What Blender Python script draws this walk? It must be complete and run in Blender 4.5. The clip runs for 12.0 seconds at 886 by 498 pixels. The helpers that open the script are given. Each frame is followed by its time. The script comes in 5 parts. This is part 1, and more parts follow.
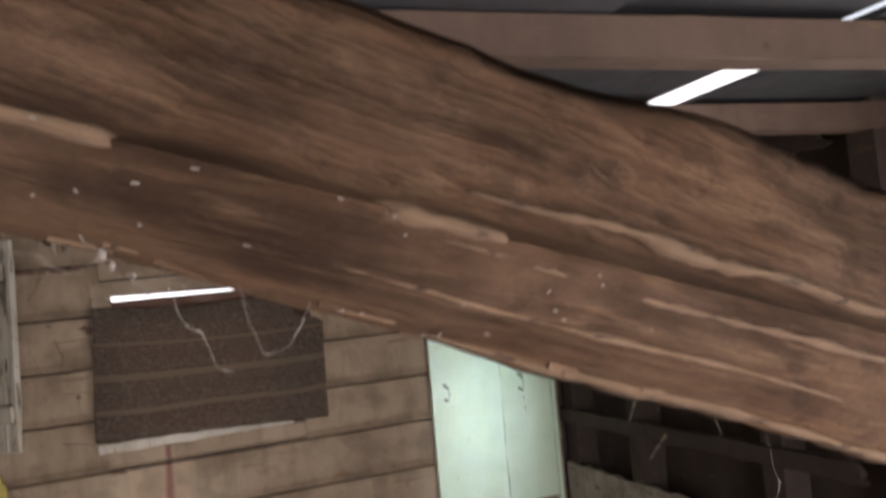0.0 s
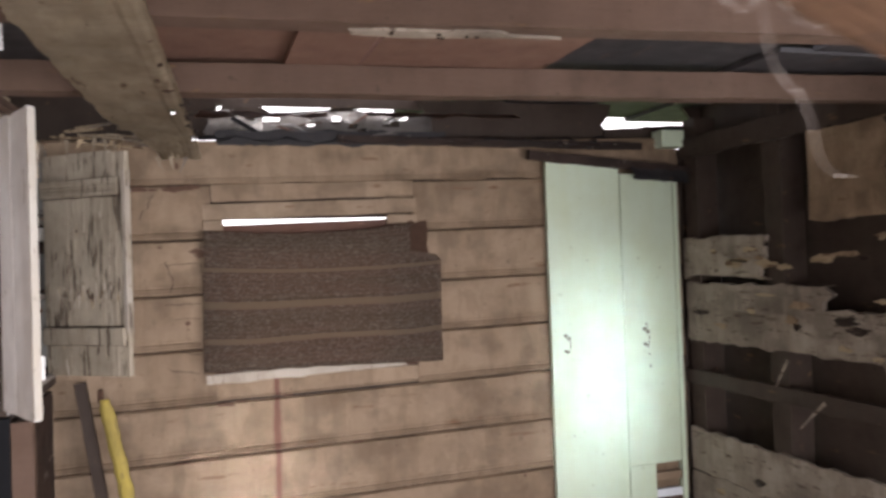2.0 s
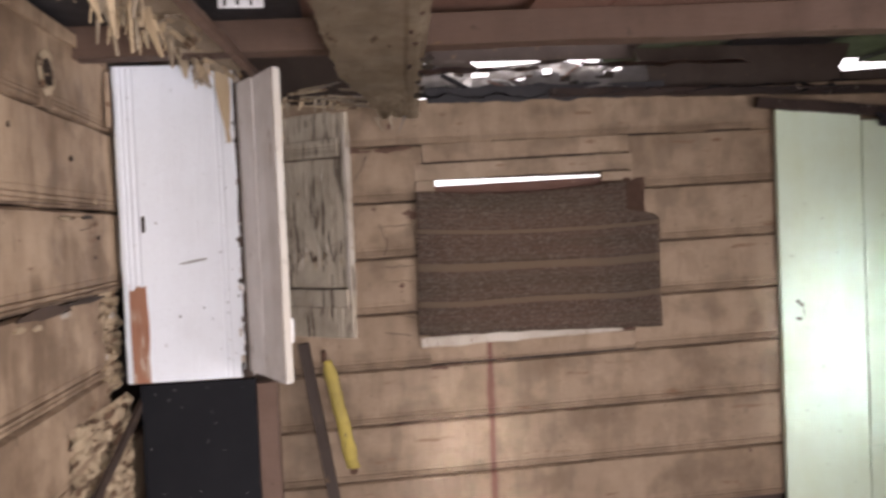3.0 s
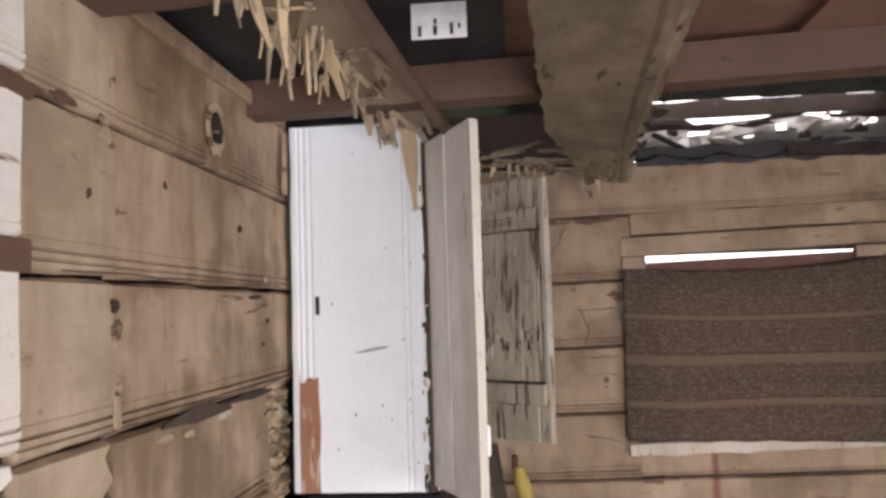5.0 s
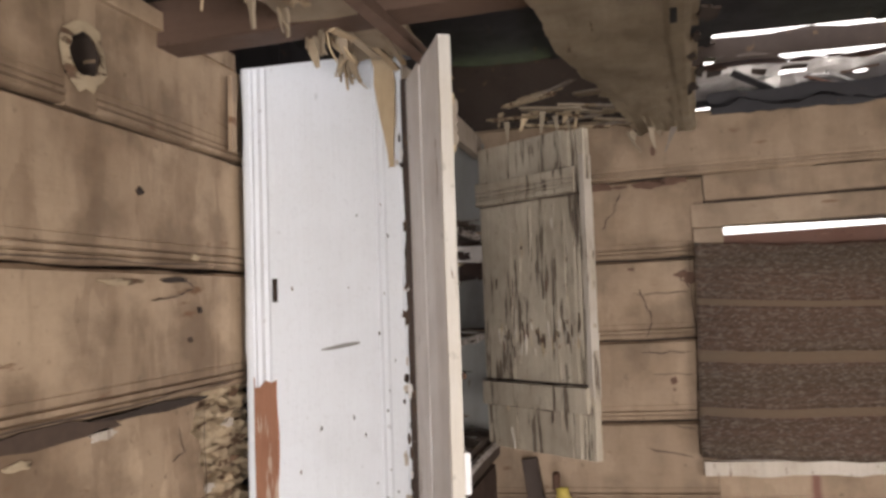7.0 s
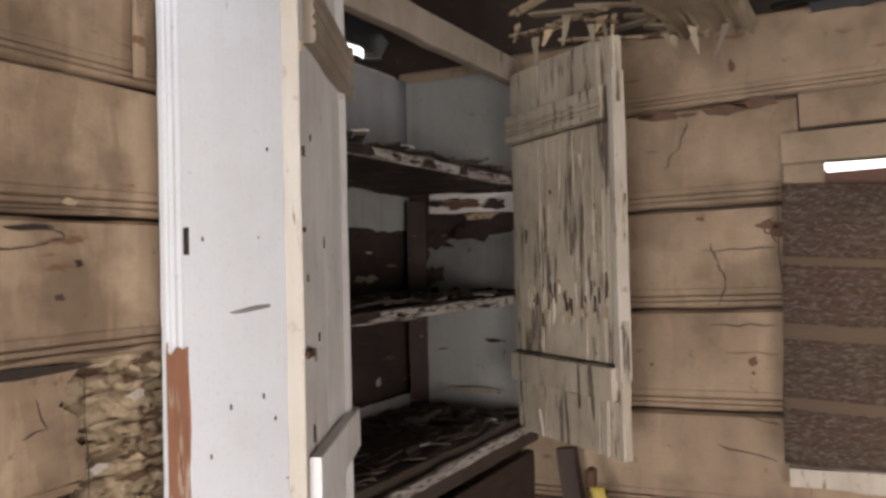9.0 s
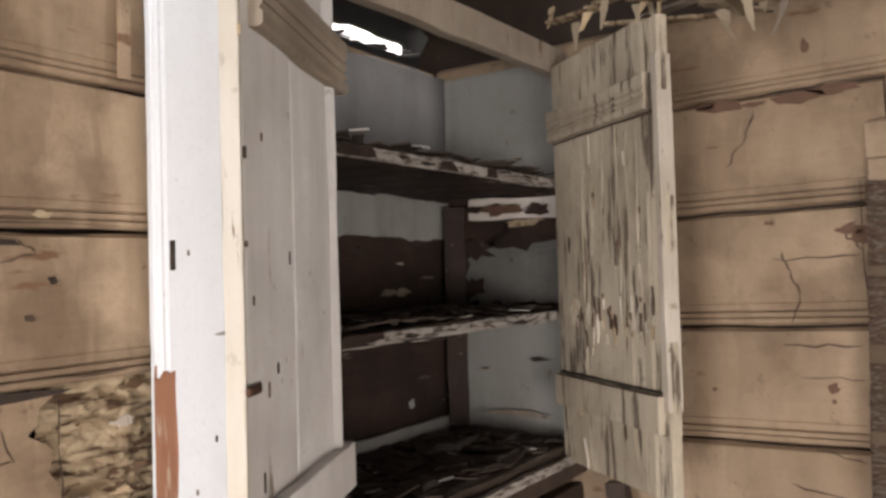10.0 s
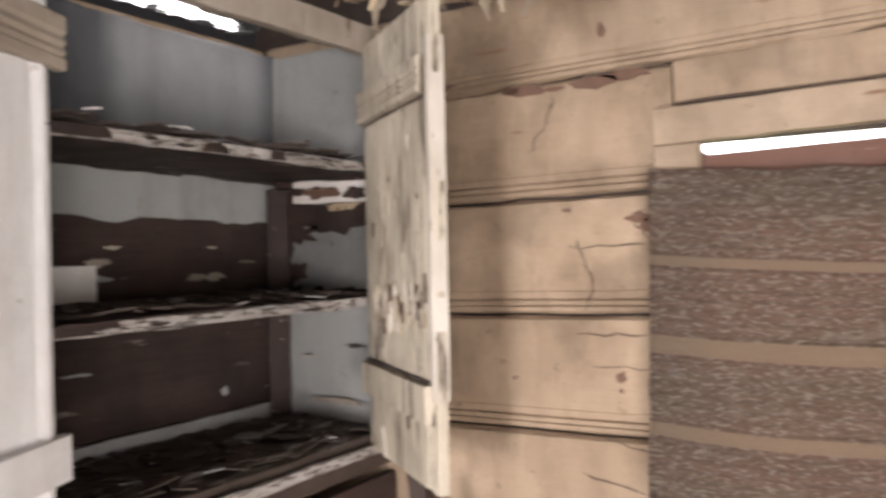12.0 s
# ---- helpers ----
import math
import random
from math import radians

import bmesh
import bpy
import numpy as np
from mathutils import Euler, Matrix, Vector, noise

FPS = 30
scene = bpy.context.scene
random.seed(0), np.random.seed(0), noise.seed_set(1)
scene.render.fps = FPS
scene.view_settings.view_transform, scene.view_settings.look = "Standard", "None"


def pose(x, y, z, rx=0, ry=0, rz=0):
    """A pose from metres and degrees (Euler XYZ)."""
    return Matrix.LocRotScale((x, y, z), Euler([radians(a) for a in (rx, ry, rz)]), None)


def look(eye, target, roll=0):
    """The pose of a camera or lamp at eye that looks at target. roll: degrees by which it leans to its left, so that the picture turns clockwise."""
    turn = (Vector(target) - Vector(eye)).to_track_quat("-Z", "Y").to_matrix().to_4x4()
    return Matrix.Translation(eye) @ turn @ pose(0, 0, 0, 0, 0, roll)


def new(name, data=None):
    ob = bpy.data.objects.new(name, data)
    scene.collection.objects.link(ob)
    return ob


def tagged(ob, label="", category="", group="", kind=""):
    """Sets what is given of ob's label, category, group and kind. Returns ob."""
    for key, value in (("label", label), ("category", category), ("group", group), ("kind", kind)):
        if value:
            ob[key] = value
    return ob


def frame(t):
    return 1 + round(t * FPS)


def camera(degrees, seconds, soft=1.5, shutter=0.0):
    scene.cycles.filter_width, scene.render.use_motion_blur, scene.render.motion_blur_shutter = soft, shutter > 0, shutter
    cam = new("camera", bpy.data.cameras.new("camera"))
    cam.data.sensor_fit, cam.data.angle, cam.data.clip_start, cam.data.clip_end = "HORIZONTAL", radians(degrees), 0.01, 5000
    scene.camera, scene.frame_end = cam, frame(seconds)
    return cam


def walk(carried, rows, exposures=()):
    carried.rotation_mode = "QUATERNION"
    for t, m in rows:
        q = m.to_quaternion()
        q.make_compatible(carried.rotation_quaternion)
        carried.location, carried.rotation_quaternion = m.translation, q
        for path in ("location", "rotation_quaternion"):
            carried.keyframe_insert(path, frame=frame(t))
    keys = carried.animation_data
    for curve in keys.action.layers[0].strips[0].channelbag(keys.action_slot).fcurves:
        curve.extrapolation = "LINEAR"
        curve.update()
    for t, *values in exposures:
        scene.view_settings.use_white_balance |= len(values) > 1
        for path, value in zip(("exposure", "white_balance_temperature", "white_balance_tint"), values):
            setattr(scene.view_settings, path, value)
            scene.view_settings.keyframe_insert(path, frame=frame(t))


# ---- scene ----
cam = camera(57.9, 12.0, soft=3.0, shutter=0.4)
PATH = [
    (0, (-0.305, 0.228, 1.593), (0.443, 2.079, 1.716), -5.0),
    (0.5, (-0.357, 0.311, 1.569), (0.433, 2.148, 1.531), -5.3),
    (1, (-0.375, 0.408, 1.577), (0.379, 2.26, 1.532), -5.3),
    (1.5, (-0.384, 0.517, 1.579), (0.299, 2.397, 1.591), -4.2),
    (2, (-0.48, 0.63, 1.522), (0.114, 2.54, 1.552), -2.0),
    (2.5, (-0.603, 0.747, 1.529), (-0.157, 2.696, 1.513), -2.5),
    (3, (-0.711, 0.837, 1.531), (-0.489, 2.824, 1.478), -2.5),
    (3.5, (-0.753, 0.919, 1.527), (-0.764, 2.917, 1.455), -2.7),
    (3.7, (-0.759, 0.972, 1.517), (-0.886, 2.967, 1.46), -2.6),
    (5.3, (-0.811, 1.354, 1.555), (-1.013, 3.335, 1.739), -2.1),
    (5.5, (-0.782, 1.404, 1.554), (-0.985, 3.385, 1.743), -3.2),
    (6, (-0.706, 1.509, 1.555), (-0.933, 3.489, 1.724), -2.1),
    (6.5, (-0.628, 1.626, 1.557), (-0.98, 3.59, 1.697), -1.0),
    (7, (-0.611, 1.8, 1.545), (-1.072, 3.742, 1.676), -2.0),
    (9, (-0.294, 2.302, 1.527), (-1.216, 4.076, 1.568), -1.4),
    (9.5, (-0.277, 2.43, 1.533), (-1.313, 4.139, 1.583), -1.1),
    (10, (-0.26, 2.518, 1.539), (-1.381, 4.173, 1.599), -1.7),
    (10.5, (-0.199, 2.579, 1.545), (-1.434, 4.151, 1.606), -0.6),
    (11, (-0.096, 2.647, 1.539), (-1.429, 4.137, 1.596), 0.1),
    (11.5, (-0.026, 2.711, 1.54), (-1.325, 4.231, 1.575), -0.7),
    (12, (0.009, 2.74, 1.541), (-1.044, 4.441, 1.55), -1.2),
]
EXPOSURES = ((0.0, -0.2, 6450, 13), (0.5, 0.1, 6550, 13), (1.5, 0.18, 6450, 13), (2.0, 0.5, 6450, 16), (3.0, 0.44, 6600, 20), (3.5, 0.42, 6500, 19), (5.5, 0.42, 6650, 15), (6.5, 0.46, 6800, 14),
             (9.0, 0.44, 6750, 14), (10.0, 0.74, 6900, 13), (11.0, 1.0, 6800, 14), (12.0, 1.6, 6500, 14))
walk(cam, [(t, look(eye, target, roll)) for t, eye, target, roll in PATH], EXPOSURES)

# ---- world, sun and large lights ----
world = bpy.data.worlds.new("sky")
scene.world = world
world.use_nodes = True
wn = world.node_tree.nodes
sky = wn.new("ShaderNodeTexSky")
sky.sky_type = 'NISHITA'
sky.sun_disc = False
sky.sun_elevation = radians(70)
sky.sun_rotation = radians(97)
sky.dust_density, sky.air_density, sky.ozone_density = 3.0, 1.0, 0.5
wn["Background"].inputs["Strength"].default_value = 0.15
pale = wn.new("ShaderNodeHueSaturation")
pale.inputs["Saturation"].default_value, pale.inputs["Value"].default_value = 0.3, 1.5
world.node_tree.links.new(sky.outputs[0], pale.inputs["Color"])
world.node_tree.links.new(pale.outputs[0], wn["Background"].inputs["Color"])

sun_data = bpy.data.lights.new("sun", 'SUN')
sun_data.energy, sun_data.angle, sun_data.color = 5.0, radians(12), (1.0, 0.96, 0.9)
sun_lamp = new("sun", sun_data)
sun_lamp.matrix_world = look((2.2, -0.3, 6), (0, 0, 0))


def opening_lamp(eye, target, width, height, power, color, spread):
    """An added area lamp, standing in for daylight at an opening of the shell."""
    d = bpy.data.lights.new("opening_light", 'AREA')
    d.shape, d.size, d.size_y, d.energy, d.color, d.spread = 'RECTANGLE', width, height, power, color, radians(spread)
    ob = new("opening_light", d)
    ob.matrix_world = look(eye, target)
    return ob


# the open doorway in the rear wall, out of view: sky light comes down through it
opening_lamp((-0.15, -1.26, 0.98), (-0.1, 4.2, 0.72), 1.1, 1.3, 50, (0.985, 0.985, 1.0), 130)
# added narrow lamps that brighten the wardrobe door and the lower end wall
opening_lamp((0.2, -1.27, 0.62), (1.44, 4.2, 0.96), 0.30, 0.75, 1.5, (0.70, 0.92, 1.0), 9)
opening_lamp((-0.35, -1.27, 0.72), (-0.22, 4.2, 0.62), 0.42, 0.5, 0.65, (0.97, 0.98, 1.0), 7)
# added lamp in an unseen side-wall opening, lighting cupboard and beam from the right
opening_lamp((1.90, 0.60, 0.86), (-1.0, 1.9, 0.9), 2.3, 1.15, 66, (1.0, 0.97, 0.97), 150)

# ---- materials ----


def nodes_of(name):
    m = bpy.data.materials.new(name)
    m.use_nodes = True
    nt = m.node_tree
    return m, nt, nt.nodes["Principled BSDF"]


def mixer(nt, fac, a, b, blend='MIX'):
    n = nt.nodes.new("ShaderNodeMix")
    n.data_type, n.blend_type = 'RGBA', blend
    for sock, v in ((n.inputs[0], fac), (n.inputs[6], a), (n.inputs[7], b)):
        if isinstance(v, bpy.types.NodeSocket):
            nt.links.new(v, sock)
        elif isinstance(v, (int, float)):
            sock.default_value = v
        else:
            sock.default_value = (*v, 1)
    return n.outputs[2]


def noise_at(nt, scale, stretch=(1, 1, 1), detail=6, rough=0.6, shift=0.0):
    tc = nt.nodes.new("ShaderNodeTexCoord")
    mp = nt.nodes.new("ShaderNodeMapping")
    mp.inputs["Scale"].default_value = stretch
    mp.inputs["Location"].default_value = (shift, shift * 0.7, shift * 1.3)
    n = nt.nodes.new("ShaderNodeTexNoise")
    n.inputs["Scale"].default_value = scale
    n.inputs["Detail"].default_value = detail
    n.inputs["Roughness"].default_value = rough
    info = nt.nodes.new("ShaderNodeObjectInfo")
    add = nt.nodes.new("ShaderNodeVectorMath")
    add.operation = 'MULTIPLY_ADD'
    comb = nt.nodes.new("ShaderNodeCombineXYZ")
    for k in range(3):
        nt.links.new(info.outputs["Random"], comb.inputs[k])
    nt.links.new(comb.outputs[0], add.inputs[0])
    add.inputs[1].default_value = (13.0, 7.0, 19.0)
    nt.links.new(tc.outputs["Object"], add.inputs[2])
    nt.links.new(add.outputs[0], mp.inputs["Vector"])
    nt.links.new(mp.outputs[0], n.inputs["Vector"])
    return n.outputs["Fac"]


def ramp(nt, fac, lo, hi, a=0.0, b=1.0):
    n = nt.nodes.new("ShaderNodeMapRange")
    n.inputs["From Min"].default_value, n.inputs["From Max"].default_value = lo, hi
    n.inputs["To Min"].default_value, n.inputs["To Max"].default_value = a, b
    nt.links.new(fac, n.inputs["Value"])
    return n.outputs["Result"]


GRAIN = {"x": (1, 14, 14), "y": (14, 1, 14), "z": (14, 14, 1)}


def old_paint(name, paint, dirt, wood, grain="x", dirty=0.5, bare=0.0, rough=0.7, bump=0.25, vary=0.1, streak=0.18, drip=0.25, chip=5.0, mottle=0.0, tall=0.35):
    """Aged paint on wood: blotchy dirt, grain streaks, chips that bare the wood."""
    m, nt, bs = nodes_of(name)
    big = noise_at(nt, 2.6, detail=8, rough=0.65)
    mid = noise_at(nt, 9.0, detail=6, shift=4.0)
    fine = noise_at(nt, 7.0, GRAIN[grain], detail=8, rough=0.7, shift=9.0)
    grit = noise_at(nt, 140.0, detail=3, shift=2.0)
    c = mixer(nt, ramp(nt, big, 0.62 - 0.3 * dirty, 0.85 - 0.25 * dirty, 0, dirty), paint, dirt)
    c = mixer(nt, ramp(nt, mid, 0.5, 0.75, 0, 0.55 * dirty), c, dirt)
    c = mixer(nt, ramp(nt, fine, 0.45, 0.8, 0, streak), c, tuple(v * 0.55 for v in dirt))
    c = mixer(nt, ramp(nt, grit, 0.55, 0.75, 0, 0.2), c, tuple(v * 0.75 for v in dirt))
    run = noise_at(nt, 5.0, (3.0, 3.0, 0.35), detail=5, rough=0.55, shift=14.0)
    c = mixer(nt, ramp(nt, run, 0.46, 0.72, 0, drip), c, dirt)
    spot = noise_at(nt, 34.0, detail=4, rough=0.5, shift=31.0)
    c = mixer(nt, ramp(nt, spot, 0.68, 0.74, 0, 0.5), c, tuple(v * 0.5 for v in dirt))
    if mottle > 0:
        cloud = noise_at(nt, 4.2, (1, 1, 1.3), detail=7, rough=0.55, shift=17.0)
        c = mixer(nt, ramp(nt, cloud, 0.47, 0.60, 0, mottle), c, tuple(v * 0.62 for v in dirt))
        tide = noise_at(nt, 6.5, (1.6, 1.6, 0.5), detail=5, rough=0.5, shift=27.0)
        c = mixer(nt, ramp(nt, tide, 0.56, 0.575, 0, mottle * 0.45), c, tuple(v * 0.8 for v in dirt))
        c = mixer(nt, ramp(nt, tide, 0.44, 0.36, 0, mottle * 0.5), c, tuple(min(1, v * 1.16) for v in paint))
    info = nt.nodes.new("ShaderNodeObjectInfo")
    c = mixer(nt, ramp(nt, info.outputs["Random"], 0, 1, 0, vary * 2), c, tuple(v * 0.8 for v in dirt))
    height = fine
    if bare > 0:
        flaw = noise_at(nt, chip, tuple(1 + (v - 1) * tall for v in GRAIN[grain]), detail=9, rough=0.62, shift=21.0)
        mask = ramp(nt, flaw, 0.65 - 0.3 * bare, 0.70 - 0.3 * bare)
        wd = mixer(nt, ramp(nt, fine, 0.3, 0.7), tuple(v * 0.7 for v in wood), wood)
        c = mixer(nt, mask, c, wd)
        ad = nt.nodes.new("ShaderNodeMath")
        ad.operation = 'MULTIPLY_ADD'
        nt.links.new(mask, ad.inputs[0])
        ad.inputs[1].default_value = -0.6
        nt.links.new(fine, ad.inputs[2])
        height = ad.outputs[0]
    nt.links.new(c, bs.inputs["Base Color"])
    nt.links.new(ramp(nt, mid, 0.3, 0.7, rough - 0.1, rough + 0.12), bs.inputs["Roughness"])
    bs.inputs["Specular IOR Level"].default_value = 0.3
    b = nt.nodes.new("ShaderNodeBump")
    b.inputs["Strength"].default_value, b.inputs["Distance"].default_value = bump, 0.006
    nt.links.new(height, b.inputs["Height"])
    nt.links.new(b.outputs[0], bs.inputs["Normal"])
    return m


BEIGE = old_paint("beige_board_x", (0.345, 0.248, 0.168), (0.165, 0.108, 0.066), (0.2, 0.11, 0.06), "x", 0.6, 0.02, drip=0.35, streak=0.08, mottle=0.45)
TRIM = old_paint("beige_trim", (0.37, 0.273, 0.19), (0.18, 0.12, 0.075), (0.2, 0.11, 0.06), "x", 0.6, 0.04, drip=0.3, streak=0.1, mottle=0.45)
BEIGE_Y = old_paint("beige_board_y", (0.435, 0.32, 0.216), (0.19, 0.122, 0.075), (0.2, 0.11, 0.06), "y", 0.7, 0.03, drip=0.55, streak=0.08, mottle=0.6)
BLEACHED = old_paint("bleached_beige_board", (0.47, 0.37, 0.265), (0.25, 0.175, 0.115), (0.2, 0.11, 0.06), "y", 0.6, 0.05, drip=0.5, streak=0.1, mottle=0.4)
PALE = old_paint("whitewashed_board", (0.74, 0.69, 0.65), (0.48, 0.40, 0.34), (0.25, 0.16, 0.1), "y", 0.5, 0.1)
WHITE = old_paint("white_paint", (0.79, 0.82, 0.86), (0.60, 0.60, 0.61), (0.3, 0.2, 0.12), "z", 0.3, 0.0, rough=0.5, streak=0.05, drip=0.12)
GREYWHITE = old_paint("greyed_white_paint", (0.82, 0.80, 0.79), (0.50, 0.45, 0.41), (0.25, 0.17, 0.11), "z", 0.45, 0.02, rough=0.55, streak=0.08, drip=0.45, mottle=0.2)
GRIMY = old_paint("grimy_whitewash", (0.42, 0.355, 0.29), (0.15, 0.115, 0.09), (0.11, 0.075, 0.055), "y", 0.7, 0.2, chip=9.0, mottle=0.55)
# White paint with the shade inside the cupboard put into its colour.
DIM = old_paint("shaded_white_paint", (0.30, 0.292, 0.275), (0.14, 0.127, 0.115), (0.2, 0.14, 0.1), "z", 0.5, 0.02, rough=0.6, streak=0.1, drip=0.35)
# The upper back board's white, darkened further for the shade around its sunlit top.
DUSKY = old_paint("shaded_white_board", (0.12, 0.118, 0.122), (0.052, 0.049, 0.049), (0.2, 0.14, 0.1), "z", 0.5, 0.0, rough=0.7, streak=0.1, drip=0.4)
DIRTY_SHADED = old_paint("dirty_shaded_paint", (0.44, 0.37, 0.30), (0.24, 0.185, 0.14), (0.2, 0.14, 0.1), "z", 0.6, 0.08, rough=0.65, streak=0.2, drip=0.4, mottle=0.3)
SILLP = old_paint("worn_cream_paint", (0.56, 0.50, 0.43), (0.36, 0.29, 0.22), (0.2, 0.14, 0.1), "z", 0.6, 0.1, streak=0.3, chip=16.0, mottle=0.2)
PLANKP = old_paint("stained_ceiling_plank", (0.47, 0.385, 0.275), (0.25, 0.19, 0.125), (0.2, 0.14, 0.09), "y", 0.6, 0.08, mottle=0.35, streak=0.2)
PEEL = old_paint("peeling_cream_paint", (0.53, 0.455, 0.355), (0.27, 0.21, 0.15), (0.15, 0.112, 0.082), "z", 0.6, 0.32, rough=0.7, bump=0.8, streak=0.35, chip=4.5, mottle=0.2, tall=0.7)
GREEN = old_paint("pale_green_paint", (0.63, 0.73, 0.58), (0.58, 0.64, 0.42), (0.3, 0.25, 0.15), "z", 0.5, 0.0, rough=0.4, streak=0.03, drip=0.3, mottle=0.08)
FLAKY = old_paint("flaking_white_edge", (0.46, 0.42, 0.385), (0.22, 0.18, 0.15), (0.15, 0.115, 0.095), "y", 0.6, 0.42, bump=1.0, chip=34.0, streak=0.4)
SASH = old_paint("dark_red_sash", (0.13, 0.062, 0.042), (0.075, 0.04, 0.03), (0.3, 0.2, 0.15), "x", 0.5, 0.03)
TAN = old_paint("worn_tan_wood", (0.225, 0.135, 0.08), (0.115, 0.068, 0.042), (0.085, 0.05, 0.034), "x", 0.7, 0.2, bump=1.0, chip=14.0, streak=0.5, rough=0.85)
CEIL = old_paint("ceiling_board", (0.36, 0.29, 0.21), (0.16, 0.12, 0.08), (0.3, 0.2, 0.1), "y", 0.65, 0.1)
BROWN = old_paint("brown_timber", (0.135, 0.084, 0.061), (0.05, 0.03, 0.021), (0.2, 0.12, 0.06), "x", 0.5, 0.05)
LOFT = old_paint("red_brown_board", (0.215, 0.12, 0.088), (0.11, 0.056, 0.04), (0.2, 0.12, 0.06), "y", 0.4, 0.0)
DARK = old_paint("dark_timber", (0.065, 0.045, 0.035), (0.03, 0.02, 0.016), (0.15, 0.09, 0.05), "y", 0.5, 0.05)
BLACK = old_paint("black_paint", (0.009, 0.009, 0.011), (0.016, 0.016, 0.018), (0.1, 0.1, 0.1), "z", 0.4, 0.0, rough=0.8)
BLACK.node_tree.nodes["Principled BSDF"].inputs["Specular IOR Level"].default_value = 0.15
RAW = old_paint("raw_splinter", (0.53, 0.405, 0.26), (0.31, 0.225, 0.135), (0.5, 0.35, 0.2), "z", 0.4, 0.0, streak=0.5)
REDWOOD = old_paint("bare_red_wood", (0.34, 0.16, 0.095), (0.2, 0.09, 0.055), (0.55, 0.42, 0.33), "z", 0.5, 0.25, streak=0.5)
ROOF = old_paint("roof_sheet", (0.045, 0.042, 0.045), (0.028, 0.025, 0.027), (0.1, 0.06, 0.04), "y", 0.5, 0.05)
DARK_BROWN = old_paint("dark_brown_board", (0.05, 0.029, 0.022), (0.018, 0.012, 0.010), (0.26, 0.21, 0.18), "y", 0.6, 0.06, streak=0.75, mottle=0.5, bump=0.6)
EARTH = old_paint("dirt_floor", (0.12, 0.09, 0.065), (0.06, 0.045, 0.03), (0.1, 0.07, 0.05), "y", 0.5, 0.2)
YELLOW = old_paint("yellow_paint", (0.55, 0.42, 0.08), (0.3, 0.23, 0.08), (0.2, 0.15, 0.08), "z", 0.7, 0.2, mottle=0.4)


def beam_wood():
    """Rough old timber: long dark and tan bands along a slope of about nineteen degrees, under dust."""
    m, nt, bs = nodes_of("fallen_beam_wood")

    def band(scale, stretch, detail, shift):
        tc = nt.nodes.new("ShaderNodeTexCoord")
        mp = nt.nodes.new("ShaderNodeMapping")
        mp.vector_type = 'TEXTURE'
        mp.inputs["Rotation"].default_value = (0, radians(18), 0)
        mp.inputs["Scale"].default_value = tuple(1 / v for v in stretch)
        mp.inputs["Location"].default_value = (shift, shift, shift)
        n = nt.nodes.new("ShaderNodeTexNoise")
        n.inputs["Scale"].default_value, n.inputs["Detail"].default_value, n.inputs["Roughness"].default_value = scale, detail, 0.62
        nt.links.new(tc.outputs["Object"], mp.inputs["Vector"])
        nt.links.new(mp.outputs[0], n.inputs["Vector"])
        return n.outputs["Fac"]

    wide = band(2.0, (0.9, 4.5, 4.5), 6, 3.3)
    thin = band(3.2, (0.9, 8, 8), 9, 1.7)
    blotch = band(6.0, (1, 1.5, 1.5), 8, 0.4)
    c = mixer(nt, ramp(nt, wide, 0.36, 0.64), (0.038, 0.020, 0.012), (0.135, 0.072, 0.041))
    c = mixer(nt, ramp(nt, thin, 0.55, 0.70, 0, 0.8), c, (0.185, 0.112, 0.066))
    c = mixer(nt, ramp(nt, thin, 0.44, 0.36, 0, 0.35), c, (0.03, 0.017, 0.012))
    c = mixer(nt, ramp(nt, blotch, 0.44, 0.66, 0, 0.7), c, (0.145, 0.084, 0.053))
    c = mixer(nt, ramp(nt, band(13.0, (1, 1.3, 1.3), 7, 5.1), 0.53, 0.65, 0, 0.5), c, (0.026, 0.015, 0.010))
    c = mixer(nt, ramp(nt, band(3.6, (1, 1.8, 1.8), 6, 8.3), 0.50, 0.66, 0, 0.5), c, (0.024, 0.014, 0.010))
    c = mixer(nt, ramp(nt, noise_at(nt, 120.0, detail=3), 0.5, 0.75, 0, 0.4), c, (0.06, 0.04, 0.03))
    fibre = band(9.0, (0.8, 9, 9), 9, 2.9)
    c = mixer(nt, ramp(nt, fibre, 0.54, 0.70, 0, 0.45), c, (0.19, 0.112, 0.066))
    c = mixer(nt, ramp(nt, fibre, 0.44, 0.32, 0, 0.4), c, (0.035, 0.019, 0.011))
    c = mixer(nt, ramp(nt, band(1.1, (1, 1.6, 1.6), 4, 6.2), 0.54, 0.66, 0, 0.45), c, (0.03, 0.017, 0.011))
    bs.inputs["Specular IOR Level"].default_value = 0.08
    nt.links.new(c, bs.inputs["Base Color"])
    bs.inputs["Roughness"].default_value = 0.9
    b = nt.nodes.new("ShaderNodeBump")
    b.inputs["Strength"].default_value, b.inputs["Distance"].default_value = 1.0, 0.02
    nt.links.new(mixer(nt, 0.5, fibre, blotch), b.inputs["Height"])
    nt.links.new(b.outputs[0], bs.inputs["Normal"])
    return m


BEAM = beam_wood()


def glow(name, colour, strength):
    m = bpy.data.materials.new(name)
    m.use_nodes = True
    nt = m.node_tree
    nt.nodes.remove(nt.nodes["Principled BSDF"])
    e = nt.nodes.new("ShaderNodeEmission")
    e.inputs["Color"].default_value, e.inputs["Strength"].default_value = (*colour, 1), strength
    nt.links.new(e.outputs[0], nt.nodes["Material Output"].inputs["Surface"])
    return m


HAZE = glow("bright_haze", (1.0, 0.97, 0.98), 2.4)


